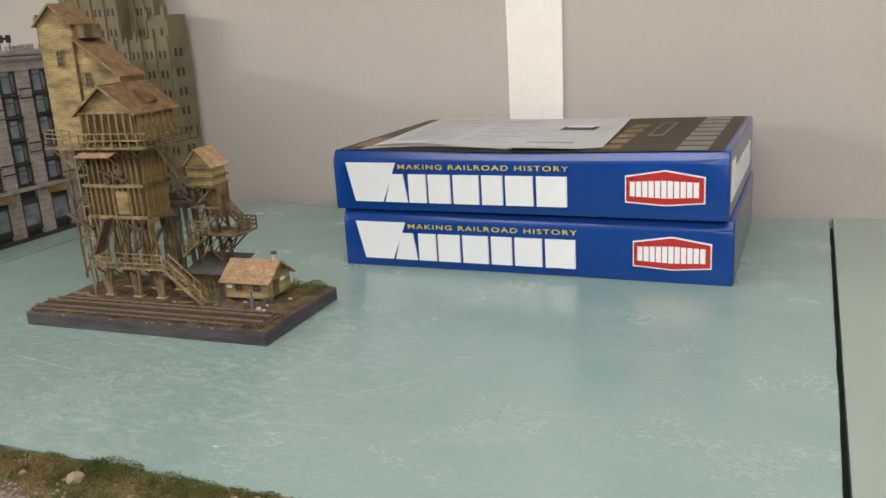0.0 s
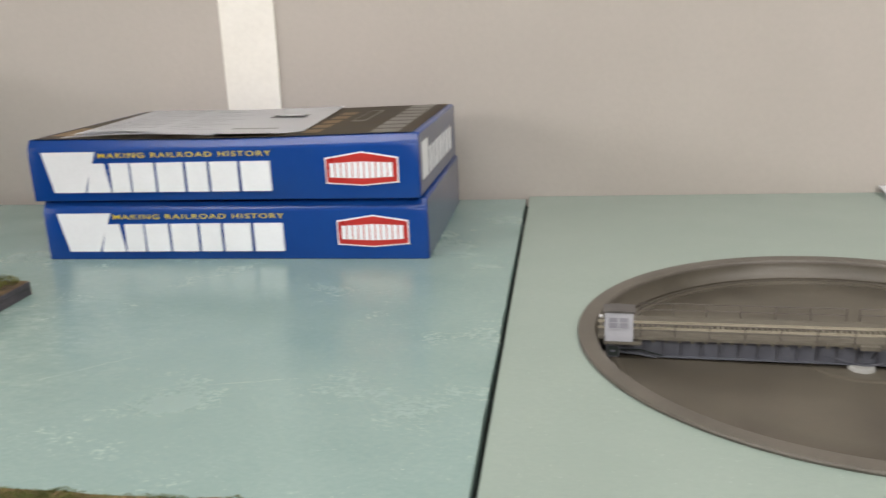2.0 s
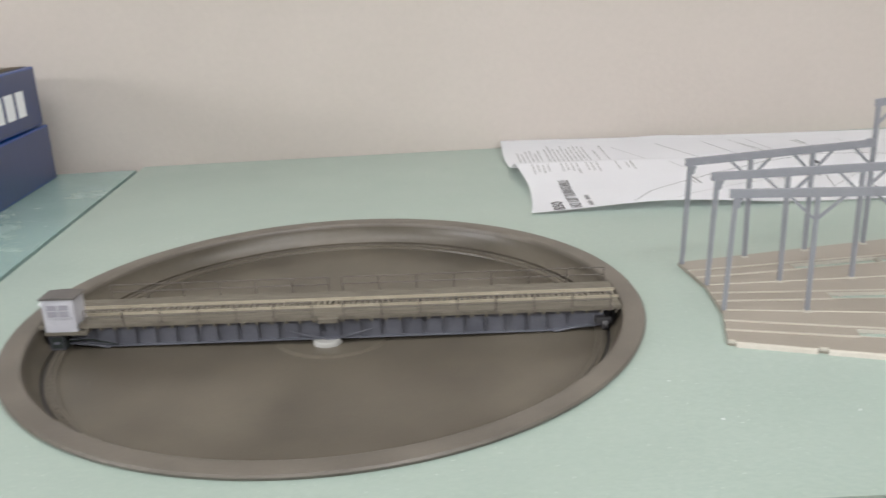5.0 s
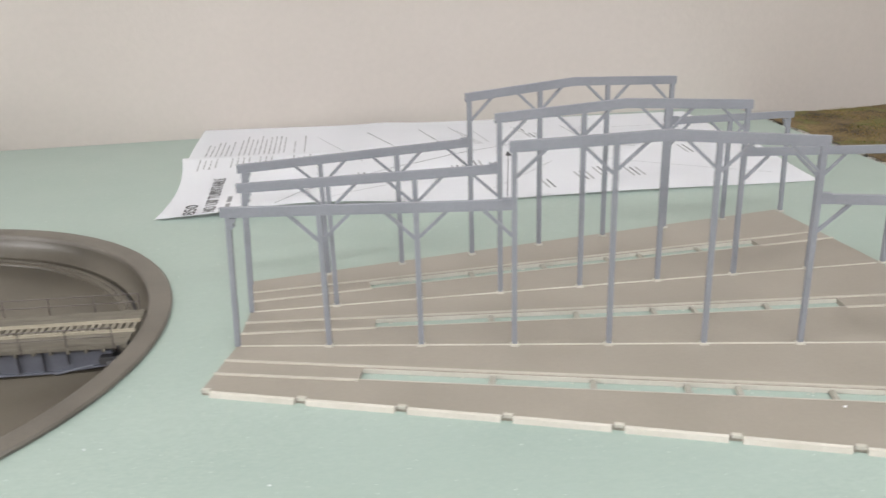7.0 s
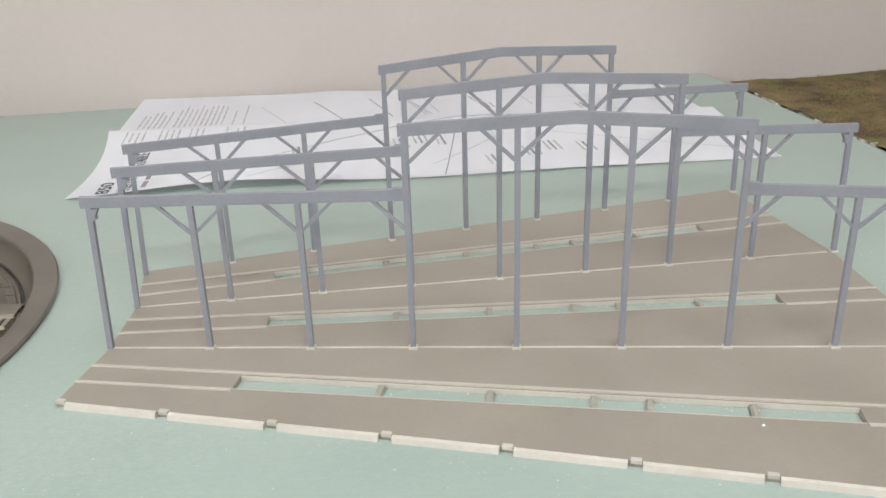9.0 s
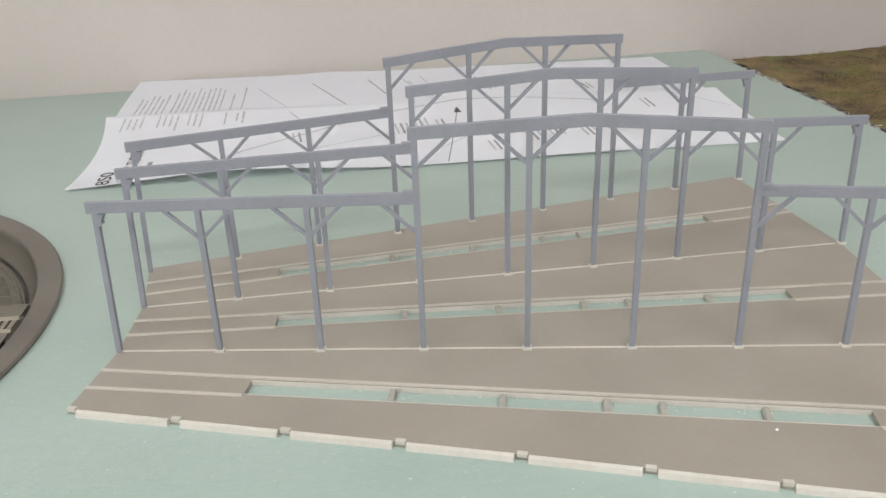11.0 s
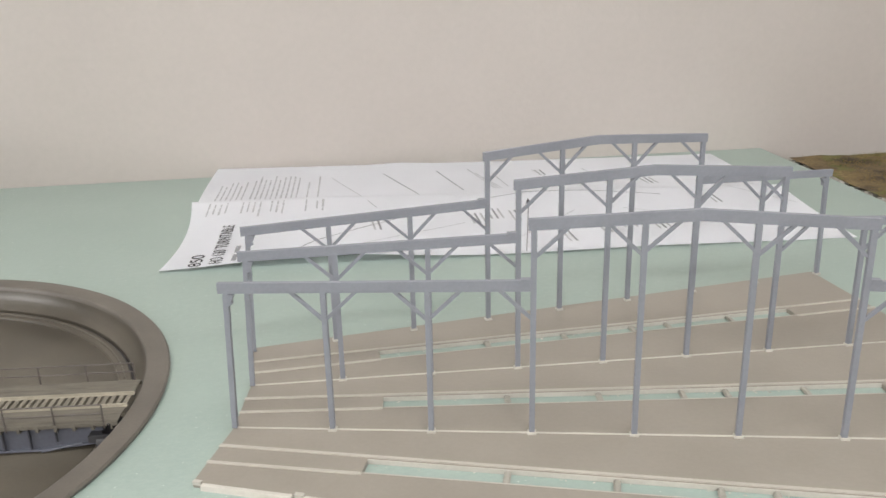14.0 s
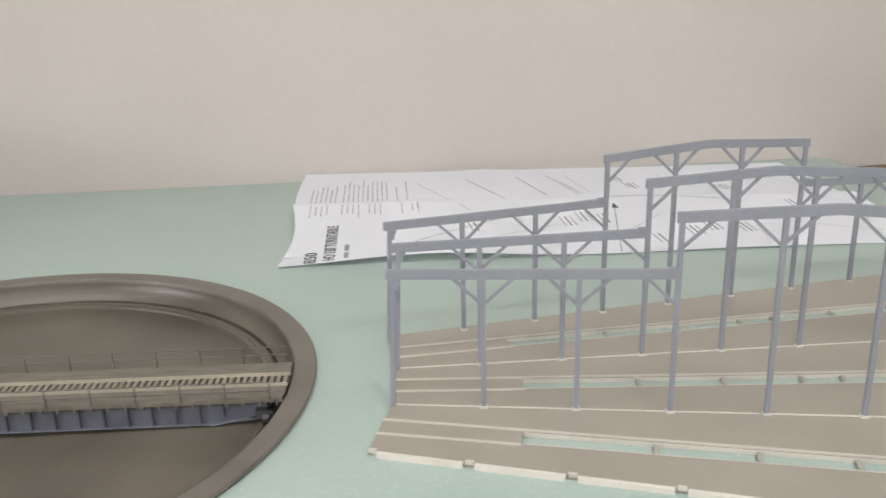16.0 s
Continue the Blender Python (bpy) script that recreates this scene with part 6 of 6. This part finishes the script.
        part("pane", box(B(), b + 0.0085, b + 0.0220, 0.0014, 0.0032, z1 - 0.0065, z1), M["pane"], w)
        part("pane", box(B(), b + 0.0255, b + 0.0300, 0.0018, 0.0032, z0 + 0.002, z1 - 0.004), M["glass"], w)
        part("sill", box(B(), b - 0.001, b + WINW + 0.001, -0.0012, 0.0030, z0 - 0.0056, z0 - 0.0036), M["facade_dark"], w)
    part("awning", bar(B(), (b - 0.004, -0.006, 0.0730), (b + WINW + 0.004, -0.006, 0.0730), 0.014, 0.0105), M["awning"], front, "ochre shop awning") if BAYS.index(b) in (1, 3) else None
    shop = part("shop_window", box(B(), b - 0.003, b + WINW + 0.003, 0.0010, 0.0050, 0.0120, 0.0660), M["facade_dark"], front, "dark shop window")
    part("pane", box(B(), b + 0.003, b + WINW - 0.004, 0.0000, 0.0015, 0.0220, 0.0560), M["pane"], shop)
part("plinth", box(B(), -0.004, FW + 0.006, -0.0110, 0.12, 0.0, 0.0045), M["facade_dark"], front, "dark base strip")
for x, w, h in ((0.195, 0.022, 0.007), (0.225, 0.012, 0.009)):
    part("roof_box", box(B(), x, x + w, 0.02, 0.04, FH, FH + h), M["facade"], front)
sign = thing("roof_sign", "black roof sign on thin legs over the office block", "sign", pose(-1.200, 0.971, FH, 0, 0, 90))
for x in (0.003, 0.021):
    part("leg", box(B(), x - 0.0006, x + 0.0006, 0.0012, 0.0024, -0.0010, 0.0130), M["facade_dark"], sign)
for a, b, z0, z1 in ((0.0, 0.0095, 0.0125, 0.0245), (0.0145, 0.0240, 0.0125, 0.0245), (0.0090, 0.0150, 0.0165, 0.0210)):
    part("board", box(B(), a, b, 0.0, 0.0012, z0, z1), M["ink_black"], sign, "black sign board")

# ---- tall stepped tower block at the back ----
tall = thing("tall_building", "olive tan stepped model tower block with small dark windows", "model building", pose(-1.465, 1.205, 0.0))
# own axes: x along the wall, y back, z up
TW, TD = 0.4050, 0.051


def block(x0, x1, y0, y1, z0, z1):
    return part("wall", box(B(), x0, x1, y0, y1, z0, z1), M["tower_stone"], tall, "olive tan stone wall")


block(0.092, TW, 0, TD, 0, 0.304)
block(0.092, 0.132, 0.001, TD, 0.304, 0.346)
block(TW - 0.046, TW - 0.001, 0.001, TD, 0.304, 0.344)
block(0.170, 0.298, 0.001, TD, 0.304, 0.470)
block(0.132, TW - 0.046, 0.027, TD, 0.304, 0.470)
gap = (TW - 0.092 - 0.010) / 10
pier = mesh_of(box(B(), -0.0026, 0.0026, -0.0036, 0.0, 0.0, 0.3080), "pier", M["tower_stone"])
for i in range(11):
    shared("pier", pier, tall, pose(0.097 + i * gap, 0, 0))
pier2 = mesh_of(box(B(), -0.0026, 0.0026, -0.0030, 0.0, 0.306, 0.470), "pier", M["tower_stone"])
for i in range(5):
    shared("pier", pier2, tall, pose(0.174 + i * 0.030, 0.001, 0))
for i in range(3):
    shared("pier", pier2, tall, pose(0.312 + i * 0.022, 0.027, 0))
for x, z0, z1 in ((0.097, 0.346, 0.357), (0.128, 0.340, 0.350), (TW - 0.005, 0.339, 0.356), (TW - 0.043, 0.339, 0.350), (0.297, 0.300, 0.318), (0.330, 0.300, 0.312)):
    part("finial", box(B(), x - 0.0035, x + 0.0035, -0.004, 0.006, z0, z1), M["tower_stone"], tall, "stepped stone finial")
    part("finial", box(B(), x - 0.0020, x + 0.0020, -0.002, 0.004, z1, z1 + 0.004), M["tower_stone"], tall)
dark = mesh_of(box(B(), -0.0021, 0.0021, -0.0010, 0.0002, 0.0, 0.0130), "window", M["facade_dark"])
for r in range(8):
    z = 0.028 + r * 0.0345
    for i in range(10):
        for k in (0.32, 0.68):
            shared("window", dark, tall, pose(0.097 + gap * (i + k), 0, z))
for r in range(4):
    for i in range(4):
        for k in (0.32, 0.68):
            shared("window", dark, tall, pose(0.174 + 0.030 * (i + k), 0.001, 0.312 + r * 0.036))
    for i in range(2):
        for k in (0.30, 0.70):
            shared("window", dark, tall, pose(0.312 + 0.022 * (i + k), 0.027, 0.310 + r * 0.036))
for x in (TW - 0.034, TW - 0.016):
    shared("window", dark, tall, pose(x, 0.001, 0.308))
side_win = mesh_of(box(B(), -0.0002, 0.0012, -0.0025, 0.0025, 0.0, 0.0140), "window", M["facade_dark"])
for r in range(8):
    for i in range(2):
        shared("window", side_win, tall, pose(TW, 0.011 + i * 0.014, 0.030 + r * 0.0345))

# ---- scenery in front of the panels ----
bm = B()
GX0, GX1, GY0, GY1 = -2.4, 1.9, -0.30, 0.3925
nx, ny = 300, 60


def ground_h(x, y):
    e = front_edge(x) - 0.002 - y
    bank = 0.006 * math.exp(-(e / 0.05) ** 2) * (0.4 + 0.8 * noise.noise((x * 6, 0.3, 2)))
    if x > 0.0:
        return -0.0035 + 0.2 * bank + 0.0020 * noise.noise((x * 18, y * 18, 1)) + 0.0012 * noise.noise((x * 60, y * 60, 3))
    return -0.0005 + bank + 0.0035 * noise.noise((x * 18, y * 18, 1)) + 0.0016 * noise.noise((x * 60, y * 60, 3))


g = [[bm.verts.new((GX0 + (GX1 - GX0) * i / nx, GY0 + (front_edge(GX0 + (GX1 - GX0) * i / nx) - 0.0018 - GY0) * (j / ny) ** 0.7, 0)) for i in range(nx + 1)] for j in range(ny + 1)]
for row in g:
    for v in row:
        v.co.z = ground_h(v.co.x, v.co.y)
for j in range(ny):
    for i in range(nx):
        bm.faces.new((g[j][i], g[j][i + 1], g[j + 1][i + 1], g[j + 1][i])).smooth = True
rim_v = [g[ny][i] for i in range(nx + 1)]
low = [bm.verts.new((v.co.x, v.co.y, -0.02)) for v in rim_v]
for i in range(nx):
    bm.faces.new((rim_v[i], rim_v[i + 1], low[i + 1], low[i]))
single("ground", bm, M["ground"], "golden brown model ground of the layout's front scenery", "ground", kind="structure")
single("ground_board", box(B(), GX0, GX1, GY0, 0.320, -0.032, -0.0205), M["timber"], "board under the front scenery", "board", kind="structure")


def flock(name, material, label, spots):
    bm = B()
    for k, (x, y, r, n, h) in enumerate(spots):
        if x > 0.0:
            y, h = y - 0.007, 0.55 * h
        y += front_edge(x) - 0.3937
        clump(bm, (x, y, ground_h(x, y) - 0.001), r, int(n * 1.7), h, 1000 + k, 0.72)
    single(name, bm, material, label, "grass", kind="stuff")


q = random.Random(3)
green = [(-0.50 + 0.012 * i + q.uniform(-0.006, 0.006), 0.384 - abs(q.gauss(0, 0.012)), 0.014, 420, 0.011) for i in range(13)]
green += [(q.uniform(-0.95, 0.75), 0.389 - q.uniform(0, 0.006), 0.008, 90, 0.0045) for _ in range(260)]
green += [(q.uniform(-0.95, 0.75), 0.386 - abs(q.gauss(0, 0.035)), 0.012, 110, 0.0045) for _ in range(330)]
green += [(-0.60 + q.uniform(-0.03, 0.03), 0.345 + q.uniform(-0.015, 0.01), 0.014, 260, 0.007) for _ in range(8)]
flock("grass", M["turf"], "green flock grass along the panel's edge", green)
dry = [(-0.62 + 0.011 * i + q.uniform(-0.006, 0.006), 0.376 - abs(q.gauss(0, 0.012)), 0.013, 330, 0.006) for i in range(12)]
dry += [(q.uniform(-0.95, 0.75), 0.378 - abs(q.gauss(0, 0.035)), 0.012, 110, 0.0035) for _ in range(520)]
flock("dry_grass", M["turf_dry"], "dry brown flock grass along the panel's edge", dry)
bm = B()
for k in range(2600):
    if k < 1900:
        x, y = q.uniform(-0.66, -0.28), 0.3375 - abs(q.gauss(0, 0.020)) + 0.14 * max(0, q.uniform(-0.2, 0.12))
    else:
        x, y = q.uniform(-0.95, 0.6), q.uniform(0.28, 0.384)
    s = q.uniform(0.0007, 0.0019)
    m = pose(x, y, ground_h(x, y) + s * 0.3, q.uniform(0, 90), q.uniform(0, 90), q.uniform(0, 360)) @ Matrix.Scale(s, 4)
    bmesh.ops.create_icosphere(bm, subdivisions=1, radius=1, matrix=m)
single("gravel", bm, M["gravel"], "pinkish grey model gravel", "gravel", kind="stuff")
for x, y, s in ((-0.4875, 0.3640, 0.0060), (-0.3600, 0.3790, 0.0036), (-0.3420, 0.3810, 0.0037), (-0.4330, 0.3600, 0.0026), (-0.3950, 0.3560, 0.0024), (-0.5380, 0.3620, 0.0028), (-0.30, 0.3650, 0.0026), (-0.25, 0.3700, 0.0022)):
    ob = shared("rock", ROCKS[int(abs(x) * 1000) % 3], None, pose(x, y, ground_h(x, y) + s * 0.35, 0, 0, 700 * x) @ Matrix.Scale(s, 4))
    tagged(ob, "small tan rock on the front scenery", "rock", "rocks on the scenery")

# ---- scenery module past the panel ----
bm = B()
nx, ny = 70, 50
MX0, MX1, MY0, MY1 = 1.277, 1.95, 0.30, 1.196


def module_h(x, y):
    return 0.0015 + 0.006 * noise.noise((x * 9, y * 9, 8)) * min(1, (x - MX0) * 20) + 0.002 * noise.noise((x * 45, y * 45, 9))


g = [[bm.verts.new((MX0 + (MX1 - MX0) * (i / nx) ** 1.4 + (0.0030 * noise.noise((0, j * 0.9, 6)) if i == 0 else 0), MY0 + (MY1 - MY0) * j / ny, 0)) for i in range(nx + 1)] for j in range(ny + 1)]
for row in g:
    for v in row:
        v.co.z = module_h(v.co.x, v.co.y)
for j in range(ny):
    for i in range(nx):
        bm.faces.new((g[j][i], g[j][i + 1], g[j + 1][i + 1], g[j + 1][i])).smooth = True
turf_mix = mat("brown_green_turf", (0.044, 0.030, 0.015), (0.200, 0.142, 0.060), 22, 0.95, 0.0026, 350, 0.5, speck=(0.120, 0.112, 0.032), speck_scale=24, speck_at=0.56)
single("ground", bm, turf_mix, "brown and green flocked model ground", "ground", kind="structure")
bm, bm2 = B(), B()
q = random.Random(21)
for k in range(520):
    x, y = MX0 + 0.012 + abs(q.gauss(0, 0.22)), q.uniform(0.72, MY1 - 0.006)
    if x < MX1 - 0.02:
        clump(bm if q.random() < 0.25 else bm2, (x, y, module_h(x, y) - 0.001), 0.014, 46, 0.0042, 5000 + k)
single("grass", bm, M["turf"], "green flock grass on the scenery module", "grass", kind="stuff")
single("dry_grass", bm2, M["turf_dry"], "dry brown flock grass on the scenery module", "grass", kind="stuff")
bm = B()
q = random.Random(11)
y = MY0
while y < MY1:
    d = q.uniform(0.0012, 0.0055)
    x = MX0 - 0.0004 + q.uniform(-0.0022, 0.0006)
    if q.random() < 0.86:
        box(bm, x, MX0 + 0.006, y, min(MY1, y + d - 0.0006), -0.02, q.uniform(-0.0040, 0.0016))
    y += d
single("plaster_edge", bm, M["plaster"], "broken white plaster edge of the scenery module", "edge", kind="structure")
single("module_board", box(B(), MX0 + 0.0062, MX1, MY0, MY1, -0.0205, -0.004), M["timber"], "board under the scenery module", "board", kind="structure")
# loose crumbs on the panels and on the floor plate
crumb_me = rock_mesh("crumb", M["print_white"], 3.1)
for x, y, s in ((0.9385, 0.4745, 0.0007), (0.560, 0.470, 0.0006), (0.64, 0.47, 0.0005), (0.545, 0.52, 0.0005)):
    ob = shared("crumb", crumb_me, None, pose(x, y, (FLOOR_Z if x > 0.9 else 0) + s * 0.5) @ Matrix.Scale(s, 4))
    tagged(ob, "tiny pale crumb lying on the layout", "crumb", "loose crumbs")

# long pale scratches in the scuffed panel
worn_panel = bpy.data.objects["table_panel.001"]
for k, (p, q2, w) in enumerate((((-0.77, 0.547), (-0.640, 0.527), 0.0020), ((-0.460, 0.463), (-0.375, 0.546), 0.0008), ((-0.375, 0.546), (-0.290, 0.622), 0.0007), ((-0.4265, 0.4407), (-0.4200, 0.4410), 0.0040), ((-0.26, 0.545), (-0.13, 0.575), 0.0008), ((-0.45, 0.480), (-0.33, 0.500), 0.0007), ((-0.40, 0.470), (-0.385, 0.475), 0.0022), ((-0.70, 0.600), (-0.64, 0.590), 0.0008))):
    p, q2 = Vector((*p, 0)), Vector((*q2, 0))
    d = (q2 - p).normalized()
    n_ = Vector((-d.y, d.x, 0))
    bm = B()
    rows = []
    for i in range(25):
        c = p + (q2 - p) * i / 24 + n_ * 0.0012 * noise.noise((i * 0.3, k, 0))
        h = w / 2 * (0.3 + abs(noise.noise((i * 0.7, k, 5)))) * math.sin(math.pi * (i + 0.6) / 25.2)
        rows.append((bm.verts.new(c - n_ * h + Vector((0, 0, 0.00012))), bm.verts.new(c + n_ * h + Vector((0, 0, 0.00012)))))
    for a, b in zip(rows, rows[1:]):
        bm.faces.new((a[0], b[0], b[1], a[1]))
    part("scratch", bm, M["scuff"], worn_panel, "pale scratch in the paint")
